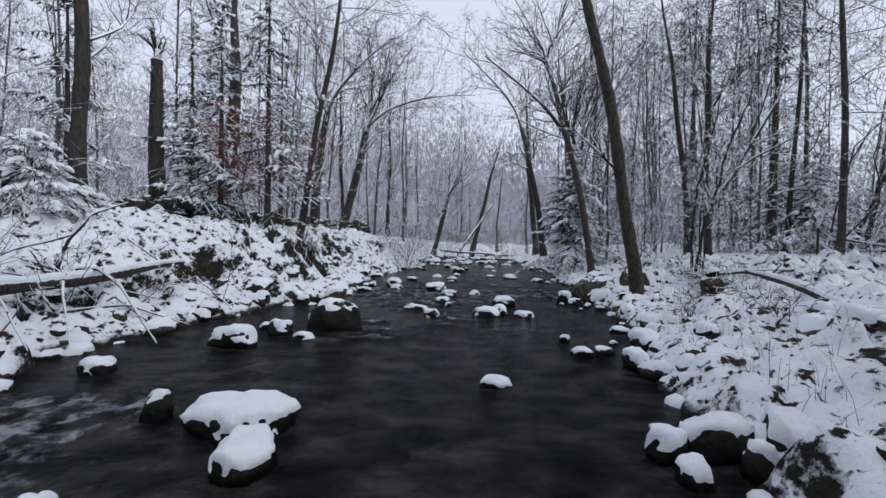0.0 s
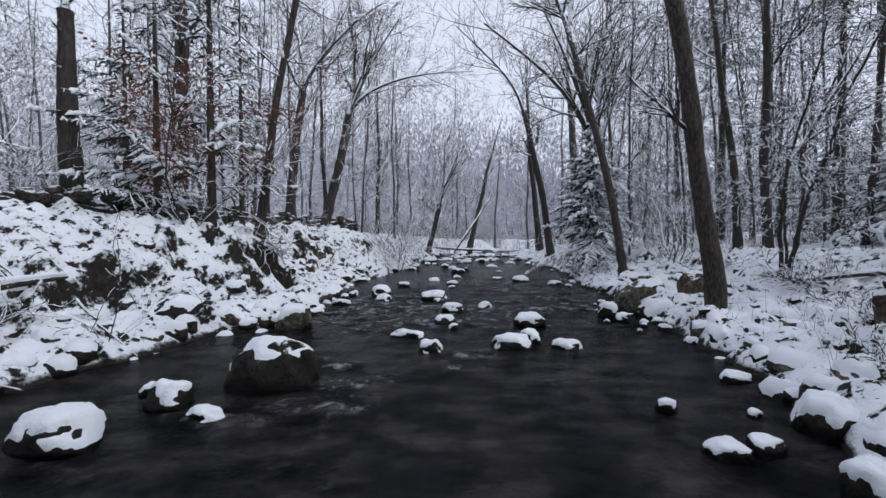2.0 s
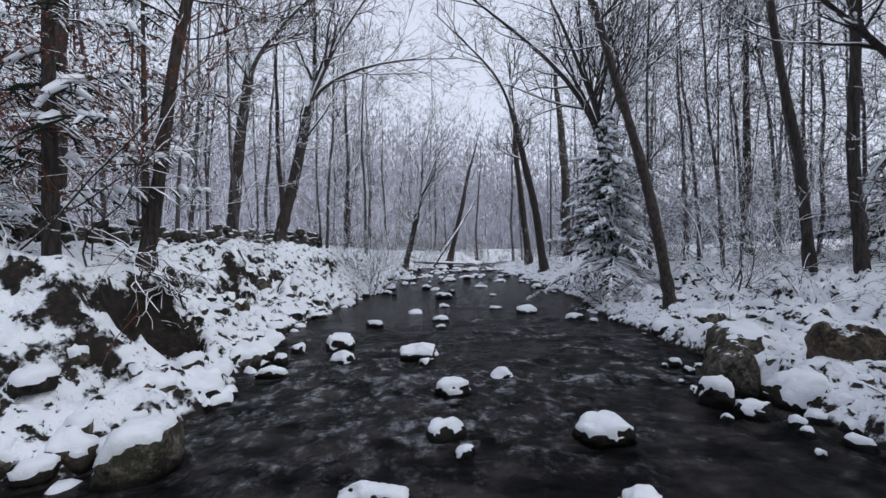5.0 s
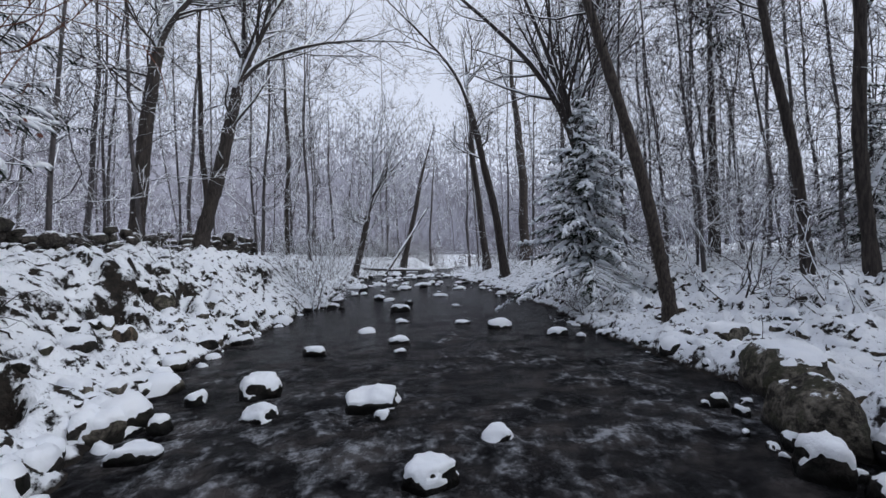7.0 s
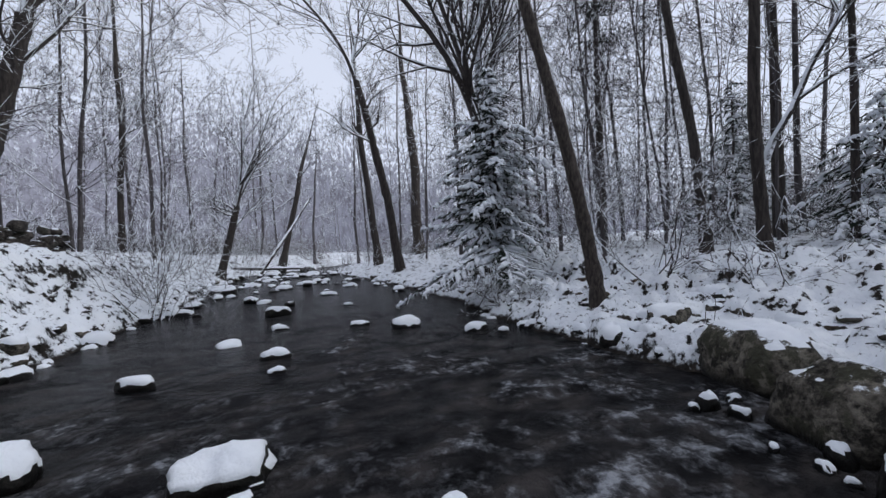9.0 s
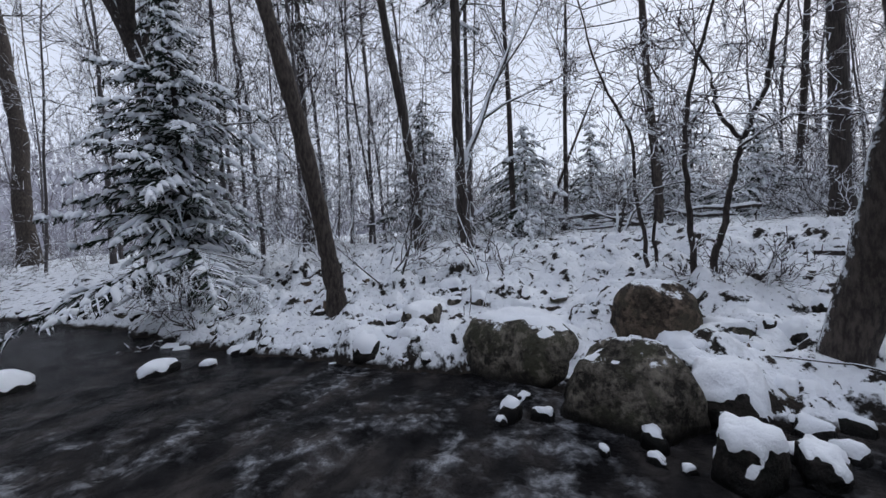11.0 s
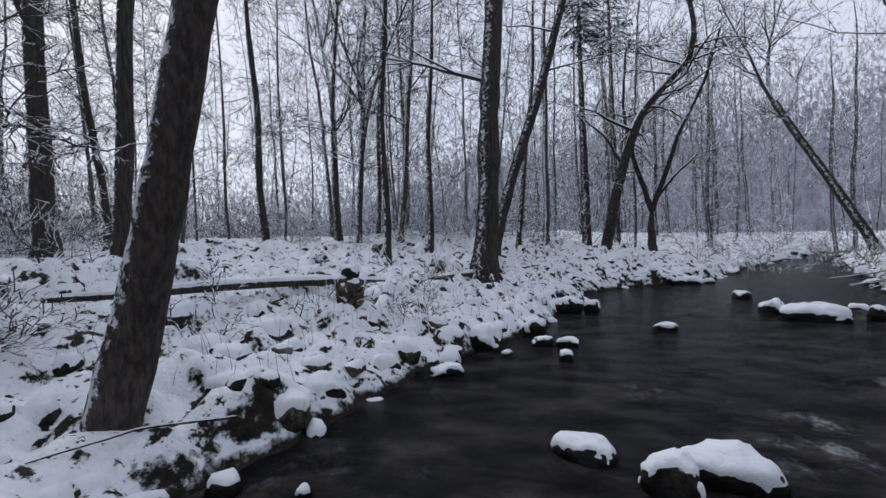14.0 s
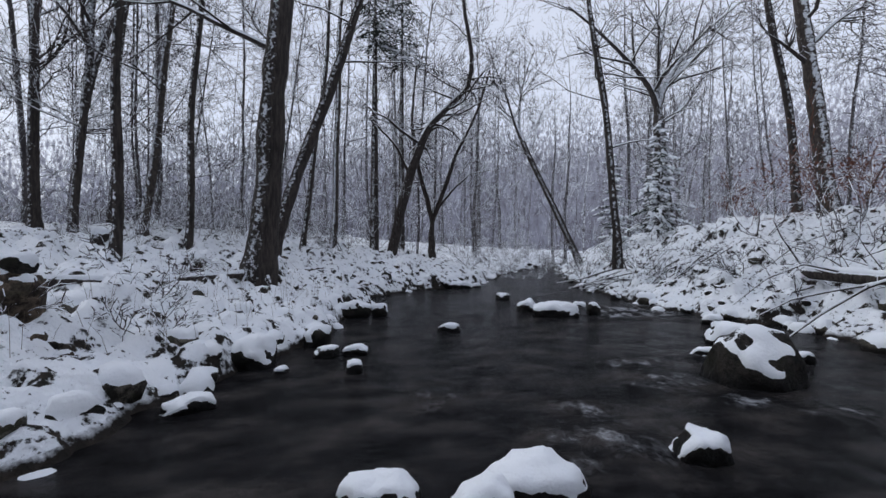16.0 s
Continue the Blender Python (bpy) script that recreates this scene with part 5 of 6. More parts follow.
def snow_mounds():
    """Larger stones of both banks, all but buried by snow."""
    rng = random.Random(89)
    kinds = [rock(0, 0, (1, rng.uniform(0.65, 0.95), rng.uniform(0.5, 0.75)), 0.46, 0, 460 + k, 0.22, 0.06, (BOULDER, ROCK)[k % 2], "boulder buried under a thick pillow of snow", "buried_boulder", "buried boulders", detail=3, category="boulder") for k in range(6)]
    used, spots = set(), []
    while len(spots) < 85:
        if rng.random() < 0.66:
            y = rng.uniform(4.5, 14.5)
            x = float(shore_right(np.array([y]))[0]) + 0.12 + 2.4 * rng.random() ** 1.6
        else:
            y = rng.uniform(6.5, 19)
            x = float(shore_left(np.array([y]))[0]) - 0.1 - 1.4 * rng.random() ** 1.4
        s, k = rng.uniform(0.20, 0.46), rng.randrange(6)
        if any(math.hypot(x - u, y - v) < 0.38 for u, v in spots) or any(math.hypot(x - u, y - v) < 0.5 for u, v in TREES):
            continue
        if any(math.hypot(x - u, y - v) < 0.95 for u, v in ((3.95, 11.5), (4.92, 12.5), (5.25, 11.15), (4.68, 7.02), (-3.95, 12.45))):
            continue
        spots.append((x, y))
        m = Matrix.Translation((x, y, max(ground_at(x, y), 0.0) + 0.03 + s * rng.uniform(-0.04, 0.16))) @ Matrix.Rotation(rng.uniform(0, 6.28), 4, "Z")
        if k in used:
            copy_thing(kinds[k], m).scale = (s, s, s)
        else:
            kinds[k].matrix_basis = m @ Matrix.Scale(s, 4)
            used.add(k)


snow_mounds()

# ---- fallen wood ----
log([(-7.4, 1.4, 1.00), (-6.2, 4.4, 0.84), (-5.8, 6.2, 0.90), (-5.75, 7.4, 0.92), (-5.85, 9.4, 0.98)], [0.09, 0.10, 0.10, 0.085, 0.03], 501, 0.06, label="long fallen trunk lying along the bank under thick snow", stubs=6)
log([(3.9, 2.5, 0.76), (4.65, 4.1, 0.83), (5.15, 5.2, 0.88), (5.65, 6.4, 0.94), (6.3, 8.0, 1.05), (6.9, 9.2, 1.10)], [0.055, 0.06, 0.06, 0.06, 0.055, 0.04], 502, 0.03, label="fallen trunk stretched across the snowy flat", stubs=4)
log([(-2.6, 40.2, 0.85), (1.0, 41.0, 0.62), (4.4, 41.6, 0.34)], [0.12, 0.12, 0.08], 504, 0.03, label="trunk fallen across the far end of the stream")
log([(1.4, 40.0, 0.3), (3.5, 40.7, 3.2), (5.0, 41.2, 5.6)], [0.10, 0.085, 0.05], 505, 0.04, label="snowy trunk leaning against the trees")
log([(6.2, 10.0, 0.86), (7.2, 9.4, 1.02), (8.2, 9.1, 1.15)], [0.045, 0.04, 0.025], 506, 0.03, label="fallen branch lying in the snow")
for k in range(20):
    rr = random.Random(520 + k)
    x, y = 13.2 + rr.uniform(-1.2, 2.2), 10.5 + rr.uniform(-1.6, 3.2)
    a = radians(rr.uniform(40, 150))
    h = rr.uniform(0.6, 1.9)
    g = ground_at(x, y) + 0.08 + 0.35 * rr.random() ** 2
    log([(x - h * math.cos(a), y - h * math.sin(a), g + rr.uniform(-0.1, 0.1)), (x, y, g + rr.uniform(0, 0.1)), (x + h * math.cos(a), y + h * math.sin(a), g + rr.uniform(-0.15, 0.5))], [0.05, 0.045, 0.02], 530 + k, 0.03, label="snowy log in a tangled heap of fallen trunks", group="log heap", sides=8)


log([(4.60, 10.35, 0.36), (4.35, 9.95, 0.40), (4.1, 9.45, 0.30)], [0.006, 0.009, 0.012], 507, 0.0, label="thin fallen stick lying along the shore", name="fallen_branch", sides=6)
log([(7.1, 1.8, 1.0), (7.1, 1.8, 1.2), (7.12, 1.82, 1.62)], [0.16, 0.14, 0.13], 509, 0.05, label="short broken stump standing in the snow", name="stump", group="", stubs=1)


# dead limbs of the long fallen trunk, some hanging down to the water
for k, (points, r) in enumerate((
        ([(-6.2, 6.9, 1.0), (-5.6, 6.6, 1.05), (-5.0, 6.3, 0.80), (-4.5, 6.05, 0.38), (-4.15, 5.9, 0.04)], 0.030),
        ([(-5.9, 6.3, 0.95), (-5.4, 5.8, 0.72), (-4.9, 5.3, 0.50), (-4.6, 5.0, 0.18)], 0.022),
        ([(-6.3, 6.6, 0.95), (-6.15, 6.7, 1.5), (-5.95, 6.9, 1.95), (-5.5, 7.1, 2.15)], 0.034),
        ([(-6.1, 6.75, 1.6), (-6.5, 6.2, 1.35), (-6.9, 5.6, 0.95)], 0.022),
        ([(-5.95, 6.9, 1.9), (-5.7, 6.4, 1.5), (-5.6, 6.1, 1.0)], 0.016),
        ([(-6.0, 5.2, 0.92), (-5.6, 4.9, 1.05), (-5.1, 4.7, 0.8), (-4.6, 4.5, 0.3)], 0.020),
        ([(-6.3, 4.4, 0.9), (-6.0, 4.2, 1.5), (-5.9, 4.1, 1.9)], 0.022))):
    log(points, np.linspace(r, 0.3 * r, len(points)), 540 + k, 0.012, STEM, "dead snow-edged limb of the fallen trunk", "fallen_branch", 7, "fallen wood", 7)


# branches washed up and fallen along the left bank
for k in range(20):
    rr = random.Random(560 + k)
    y = rr.uniform(-2.0, 9.4)
    x = float(shore_left(np.array([y]))[0]) - rr.uniform(0.2, 2.4)
    a = rr.uniform(-0.9, 0.9) + (0 if rr.random() < 0.5 else 3.14)
    h = rr.uniform(0.35, 0.9)
    g = ground_at(x, y)
    ends = [(x - h * math.cos(a), y - h * math.sin(a)), (x + h * math.cos(a), y + h * math.sin(a))]
    z0, z1 = [max(ground_at(*e), 0.02) for e in ends]
    log([(*ends[0], z0 + rr.uniform(0.0, 0.35)), (x, y, max(g, 0.5 * (z0 + z1)) + rr.uniform(0.08, 0.35)), (*ends[1], z1 + rr.uniform(0.0, 0.15))], [rr.uniform(0.014, 0.028), 0.016, 0.006], 570 + k, 0.008, label="bare fallen branch lying over the snowy bank", name="fallen_branch", sides=6, group="fallen wood", stubs=5)


# driftwood caught under the downstream bank
for k in range(22):
    rr = random.Random(660 + k)
    x, y = -4.9 - rr.uniform(0, 1.2), rr.uniform(-2.6, 2.6)
    h, a = rr.uniform(0.4, 1.1), rr.uniform(-1.2, 1.2)
    ends = [(x - h * math.cos(a), y - h * math.sin(a)), (x + h * math.cos(a), y + h * math.sin(a))]
    z0, z1 = [max(ground_at(*e), 0.02) + 0.02 for e in ends]
    log([(*ends[0], z0 + rr.uniform(0, 0.4)), (x, y, max(ground_at(x, y), 0.5 * (z0 + z1)) + rr.uniform(0.03, 0.25)), (*ends[1], z1)], [rr.uniform(0.015, 0.035), 0.02, 0.008], 670 + k, 0.012, label="dark dead branch caught at the foot of the bank", name="fallen_branch", sides=6, group="driftwood", stubs=4)


# ---- the dry-stone wall on the left terrace ----
def stone_wall():
    rng = random.Random(61)
    root = new("stone_wall")
    line = [(-11.5, 7.0), (-10.0, 10.0), (-8.0, 15.7), (-6.5, 22.0), (-5.3, 28.0)]
    shapes = []
    for k in range(6):
        bm = stone_mesh(620 + k, 0.7, 8, 2)
        me = bpy.data.meshes.new("wall_stone")
        bm.to_mesh(me)
        bm.free()
        me.materials.append(ROCK_SNOWY)
        shapes.append(me)
    ys = [p[1] for p in line]
    xs = [p[0] for p in line]
    y = 7.0
    while y < 28:
        y += rng.uniform(0.22, 0.40)
        for course in range(4):
            if course == 3 and rng.random() < 0.5:
                continue
            x = float(np.interp(y, ys, xs)) + rng.uniform(-0.16, 0.16)
            ob = new("wall_stone", shapes[rng.randrange(6)])
            s = rng.uniform(0.24, 0.58)
            ob.matrix_basis = Matrix.Translation((x, y + rng.uniform(-0.1, 0.1), ground_at(x, y) + 0.04 + course * rng.uniform(0.16, 0.22))) @ Matrix.Rotation(rng.uniform(0, 6.28), 4, "Z") @ Matrix.Rotation(rng.uniform(-0.5, 0.5), 4, "X") @ Matrix.Rotation(rng.uniform(-0.4, 0.4), 4, "Y") @ Matrix.Diagonal((s, s * 0.8, s * 0.9, 1))
            ob.parent = root
    tagged(root, "tumbled dry-stone wall of dark stones topped with snow", "stone wall")


ROCK_SNOWY = rock_material("wall_rock", (0.016, 0.014, 0.013), (0.075, 0.065, 0.058), (0.045, 0.045, 0.035), 0.74)
stone_wall()


# ---- roots of the undercut bank ----
ROOT_SNOWY = twig_material("root_bark", (0.035, 0.028, 0.024), 0.32)


def root_tangle():
    rng = np.random.default_rng(88)
    root = new("exposed_roots")
    root.location = (-4.45, 13.2, 1.45)
    for k in range(30):
        b = Build()
        a = rng.uniform(-2.4, 0.9)
        e = np.array([math.cos(a), math.sin(a), 0])
        pts = [np.array([0, 0, 0.05])]
        d = unit(e + np.array([0, 0, rng.uniform(-0.3, 0.15)]))
        for _ in range(9):
            d = unit(d + 0.5 * rng.normal(size=3) + np.array([0.05, -0.05, -0.16]))
            pts.append(pts[-1] + d * rng.uniform(0.07, 0.2))
        b.tube(pts, np.linspace(rng.uniform(0.010, 0.028), 0.004, len(pts)), 6)
        child("root", b.mesh("root", ROOT_SNOWY), root)
    tagged(root, "bare twisting roots hanging from the eroded bank, dusted with snow", "roots")


root_tangle()

# ---- shrubs and saplings ----
SPREADING = "spreading sapling with several crooked stems and snow on every branch"


def spreading_sapling(x, y, stems, seed, label, name="sapling", category="sapling", group="undergrowth"):
    """A young tree of crooked stems, each given as (points, foot radius, side branches, reach), with layered twigs."""
    rng = np.random.default_rng(seed)
    root = new(name)
    root.location = (x, y, ground_at(x, y))
    fine = Build()
    for pts, r, count, reach in stems:
        p = np.array(pts, float)
        u, q = np.linspace(0, 1, 22), np.linspace(0, 1, len(p))
        line = np.stack([np.interp(u, q, p[:, k]) for k in range(3)], 1)
        for k in range(1, 21):
            line[k] = 0.25 * line[k - 1] + 0.5 * line[k] + 0.25 * line[k + 1]
        line += 0.012 * rng.normal(size=line.shape)
        rad = np.linspace(r, 0.32 * r, 22)
        wood = Build()
        wood.tube(line, rad, 8)
        for k in range(count):
            i = rng.integers(7, 21)
            a = rng.uniform(0, 6.283)
            d = (math.cos(a), math.sin(a), rng.uniform(-0.1, 0.45))
            grow(rng, wood, fine, line[i], d, reach * rng.uniform(0.45, 1.1), max(0.010, rad[i] * 0.42), 0, 2, 0.26, 0.0, (7, 5, 3), 0.9, 0.012, 2, 0.006)
        child("stem", wood.mesh("stem", STEM), root)
    tagged(child("twig_spray", fine.mesh("twig_spray", TWIG, False), root, "fine twigs edged with snow"), kind="stuff")
    TREES.append((x, y))
    return tagged(root, label, category, group)


spreading_sapling(1.2, -4.7, [
    ([(0, 0, -0.2), (-0.35, 0, 1.6), (-0.98, 0.1, 3.9), (-1.5, 0.1, 5.1), (-2.3, 0.0, 5.9), (-3.0, 0.0, 6.6), (-3.2, 0.1, 7.6), (-2.7, 0.2, 10.2)], 0.20, 16, 3.0),
    ([(-0.75, 0.05, 3.0), (-0.2, 0.1, 4.2), (0.5, 0.1, 4.9), (0.9, 0.2, 5.2)], 0.06, 6, 1.6)],
    632, "crooked tree with a bent trunk leaning over the stream", "crooked_tree", "tree", "forest trees")
spreading_sapling(-0.6, -6.0, [
    ([(0, 0, -0.2), (0.05, 0, 0.9), (0.0, 0, 1.7)], 0.19, 0, 1.0),
    ([(0.0, 0, 1.6), (-0.5, 0.1, 3.0), (-1.0, 0.1, 4.5), (-1.9, 0.2, 6.3), (-2.4, 0.2, 8.0)], 0.11, 13, 2.4),
    ([(0.0, 0, 1.6), (0.35, 0.1, 2.8), (0.7, 0.1, 4.0), (0.9, 0.1, 5.8), (0.7, 0.1, 8.0)], 0.11, 13, 2.4),
    ([(-0.2, 0, 2.1), (-0.9, 0.1, 3.0), (-1.6, 0.1, 3.6), (-2.5, 0.2, 3.8)], 0.06, 8, 1.6)],
    633, "forked tree with snow on its slanting stems", "forked_tree", "tree", "forest trees")
spreading_sapling(6.45, 10.45, [
    ([(0.03, 0.05, -0.1), (0.0, 0.10, 0.8), (0.05, 0.16, 1.7), (0.1, 0.05, 2.6), (0.2, -0.25, 3.6), (0.3, -0.4, 4.8)], 0.042, 9, 1.5),
    ([(0.0, 0.0, -0.1), (-0.02, -0.22, 0.75), (0.0, -0.42, 1.7), (0.05, -0.48, 1.9)], 0.050, 3, 1.0),
    ([(0.05, -0.46, 1.85), (0.05, -0.22, 2.2), (0.1, -0.2, 2.7), (0.2, 0.15, 3.5)], 0.032, 6, 1.3),
    ([(0.05, -0.46, 1.85), (0.1, -0.75, 2.5), (0.15, -0.85, 3.2), (0.3, -1.2, 4.0), (0.4, -1.5, 4.9)], 0.036, 8, 1.5),
    ([(0.0, -0.42, 1.75), (-0.05, -0.9, 2.05), (0.0, -1.6, 1.95), (0.1, -2.2, 2.2)], 0.020, 5, 0.8)],
    630, "crooked many-stemmed sapling with snow on every branch")
spreading_sapling(6.95, 10.95, [
    ([(0, 0, -0.1), (0.05, 0.15, 0.9), (0.1, 0.2, 2.0), (0.2, 0.6, 3.0), (0.3, 0.9, 4.4)], 0.032, 8, 1.6),
    ([(0, 0, -0.1), (0.1, -0.1, 1.0), (0.3, -0.05, 2.2), (0.5, 0.1, 3.4)], 0.026, 6, 1.3)],
    631, "slender two-stemmed sapling hung with snowy twigs")
shrub(10.4, 11.2, None, 5.5, 3, 632, 0.35, 0.034, 2, label=SPREADING, name="sapling", kids=(11, 8, 4))
shrub(8.3, 17.2, None, 4.6, 4, 633, 0.5, 0.030, 2, label=SPREADING, name="sapling", kids=(10, 7, 4))
shrub(7.0, 15.1, None, 2.6, 6, 601, 0.5, 0.022, label="spreading leafless shrub with snow on its arching stems")
shrub(6.9, 13.2, None, 2.2, 5, 602, 0.5, 0.018)
shrub(-1.9, 22.5, None, 2.6, 12, 603, 0.5, 0.014, label="dense clump of thin stems at the water's edge")
shrub(-2.2, 24.5, None, 2.4, 12, 604, 0.6, 0.014, label="dense clump of thin stems at the water's edge")
shrub(-4.6, 8.3, None, 1.5, 4, 605, 0.3, 0.010, kids=(4, 2))
shrub(6.6, 10.0, None, 0.9, 12, 607, 1.2, 0.012, label="heap of snowy brushwood round the saplings' feet")
shrub(5.6, 8.3, None, 0.8, 4, 608, 0.8, 0.008)
shrub(5.0, 7.3, None, 0.8, 5, 609, 0.7, 0.007)
shrub(4.6, 5.3, None, 0.8, 5, 610, 0.7, 0.007)
shrub(3.9, 6.6, None, 0.6, 5, 611, 0.8, 0.006)
shrub(5.1, 17.5, 0.3, 1.0, 12, 612, 1.3, 0.014, label="tangle of low snowy branches over the water")
shrub(-6.6, 5.6, None, 1.9, 7, 613, 0.8, 0.016, label="tangle of fallen branches dusted with snow")
shrub(-6.0, 3.4, None, 1.2, 9, 614, 1.2, 0.016, label="tangle of fallen branches dusted with snow")
shrub(-5.7, 1.6, None, 1.0, 9, 615, 1.3, 0.016, label="tangle of fallen branches dusted with snow")
shrub(-6.6, -1.0, None, 1.4, 9, 616, 1.2, 0.016, label="tangle of fallen branches dusted with snow")
shrub(-7.2, 2.6, None, 2.2, 5, 617, 0.4, 0.014, material=TWIG_RED, label="thin sapling still holding some brown leaves")
shrub(-7.6, 4.2, None, 2.4, 5, 618, 0.4, 0.014, material=TWIG_RED, label="thin sapling still holding some brown leaves")
shrub(-5.6, 11.9, None, 4.4, 5, 619, 0.6, 0.018, material=TWIG_RED, label="young beech still holding its brown leaves", rmin=0.009)
shrub(-5.2, 12.9, None, 3.6, 4, 620, 0.8, 0.016, material=TWIG_RED, label="young beech still holding its brown leaves", rmin=0.009)


for k, (x, y, h) in enumerate([(-6.3, 6.4, 1.5), (-6.5, 4.6, 1.7), (-5.6, 4.9, 1.0), (-6.0, 7.9, 1.2)]):
    shrub(x, y, None, h, 6, 651 + k, 0.9, 0.015, kids=(4, 3), label="tangle of dead branches over the fallen trunk")
for k, (x, y) in enumerate([(-4.4, -6.5), (-7.6, -9.0), (-8.6, -12.2), (-3.6, -8.2), (-5.4, -11.0), (-10.5, -16.0), (-7.8, -15.5), (-2.2, -5.6), (-6.6, -4.6), (-7.0, -6.6), (-11.5, -19.5), (-9.5, -18.5)]):
    rr = random.Random(680 + k)
    shrub(x, y, None, rr.uniform(0.9, 1.9), 8, 681 + k, rr.uniform(0.6, 1.2), 0.016, kids=(6, 4), label="dark brush leaning over the downstream bend", rmin=0.007)
shrub(2.2, 42.2, None, 1.8, 8, 695, 0.7, 0.018, kids=(6, 4), rmin=0.01)
shrub(4.8, 41.2, None, 1.6, 8, 696, 0.8, 0.018, kids=(6, 4), rmin=0.01)
shrub(6.4, 39.2, None, 2.0, 8, 697, 0.7, 0.018, kids=(6, 4), rmin=0.01)
shrub(0.6, 39.5, None, 1.7, 8, 698, 0.7, 0.018, kids=(6, 4), rmin=0.01)


def beech_leaves():
    """Withered leaves that still hang on the young beeches."""
    rng = np.random.default_rng(641)
    for x, y, high, wide, count in ((-5.6, 11.9, 3.4, 1.5, 1100), (-5.2, 12.9, 3.0, 1.1, 500), (-7.2, 2.6, 1.8, 0.8, 160), (-7.6, 4.2, 2.0, 0.8, 160)):
        b = Build()
        b.v.append(np.zeros((0, 3)))
        base = ground_at(x, y)
        sprays = np.stack([wide * rng.normal(size=26) * 0.45, wide * rng.normal(size=26) * 0.45, rng.uniform(0.45 * high, high, 26)], 1)
        c = sprays[rng.integers(0, 26, count)] + rng.normal(size=(count, 3)) * np.array([0.26, 0.26, 0.07])
        for p in c:
            d = unit(rng.normal(size=3) * np.array([1, 1, 0.5]) + np.array([0, 0, -0.3]))
            w = unit(np.cross(d, rng.normal(size=3)))
            h, q = rng.uniform(0.055, 0.10), rng.uniform(0.018, 0.030)
            b.v.append(np.array([p, p + 0.5 * h * d + q * w + [0, 0, 0.006], p + h * d, p + 0.5 * h * d - q * w + [0, 0, 0.006]]))
            b.f.append(np.arange(b.n, b.n + 4)[None, :])
            b.n += 4
        ob = new("withered_leaves", b.mesh("withered_leaves", LEAF, False))
        ob.location = (x, y, base)
        tagged(ob, "withered brown beech leaves hanging on thin twigs", "leaves", kind="stuff")


LEAF = twig_material("withered_leaf", (0.145, 0.060, 0.045), 0.80)
beech_leaves()


def dead_grass():
    """Dry stalks standing out of the snow on the flat bank."""
    rng = np.random.default_rng(640)
    b = Build()
    for _ in range(300):
        y = rng.uniform(1.5, 9.5)
        x = float(shore_right(np.array([y]))[0]) + 0.3 + abs(rng.normal()) * 1.5
        z = top_at(x, y)
        h = rng.uniform(0.10, 0.38)
        l = rng.normal(size=2) * 0.22 * h
        p = np.array([x, y, z - 0.02])
        b.tube([p, p + [l[0] * 0.4, l[1] * 0.4, h * 0.6], p + [l[0], l[1], h]], [0.0024, 0.0018, 0.001], 3)
    ob = new("dead_grass", b.mesh("dead_grass", GRASS, False))
    tagged(ob, "dry brown stalks standing out of the snow", "grass", kind="stuff")


dead_grass()


# ---- the wood behind: many bare trees, saplings and brush ----
def forest_kinds(seed, heights, limbs, low, kids, thick):
    out = []
    for k, h in enumerate(heights):
        rng = np.random.default_rng(seed + k)
        root = new("forest_tree")
        r = rng.uniform(0.038, 0.095)
        pts = trunk_points(h, (rng.normal() * 0.07, rng.normal() * 0.07), (0, 0), rng, 10)
        rad = np.linspace(r * 1.15, 0.02, 10)
        t, crown = Build(), Build()
        t.tube(pts, rad, 7)
        for j in range(limbs):
            hh = h * (low + (0.97 - low) * (j + rng.uniform()) / limbs)
            p = np.array([np.interp(hh, pts[:, 2], pts[:, q]) for q in range(3)])
            a = rng.uniform(0, 6.283)
            grow(rng, crown, crown, p, (math.cos(a), math.sin(a), rng.uniform(-0.05, 1.1)), rng.uniform(1.6, 4.6) * (1.1 - 0.45 * hh / h), max(0.020, 0.30 * float(np.interp(hh, pts[:, 2], rad))), 0, 2, 0.28, 0.04, kids, 0.9, 0.0, 1, thick)
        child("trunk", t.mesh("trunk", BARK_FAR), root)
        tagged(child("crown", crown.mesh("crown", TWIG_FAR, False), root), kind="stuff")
        tagged(root, "slender bare woodland tree dusted with snow", "tree", "forest trees")
        out.append(root)
    return out




def brush_kinds():
    out = []
    for k in range(6):
        out.append(shrub(0, 0, 0, [2.6, 3.4, 2.0, 4.2, 1.6, 3.0][k], [5, 4, 7, 3, 8, 5][k], 800 + k, [0.8, 0.6, 1.0, 0.45, 1.2, 0.8][k], 0.016, 2, TWIG_FAR, "leafless understorey brush covered with snow", "brush", "understorey", (7, 5), 1, 0.007, 0.34))
    return out


def open_side(x, y):
    """The thin wood and low scrub beyond the flat bank."""
    return x > 12 and 3.0 < y < 8 + 0.45 * x


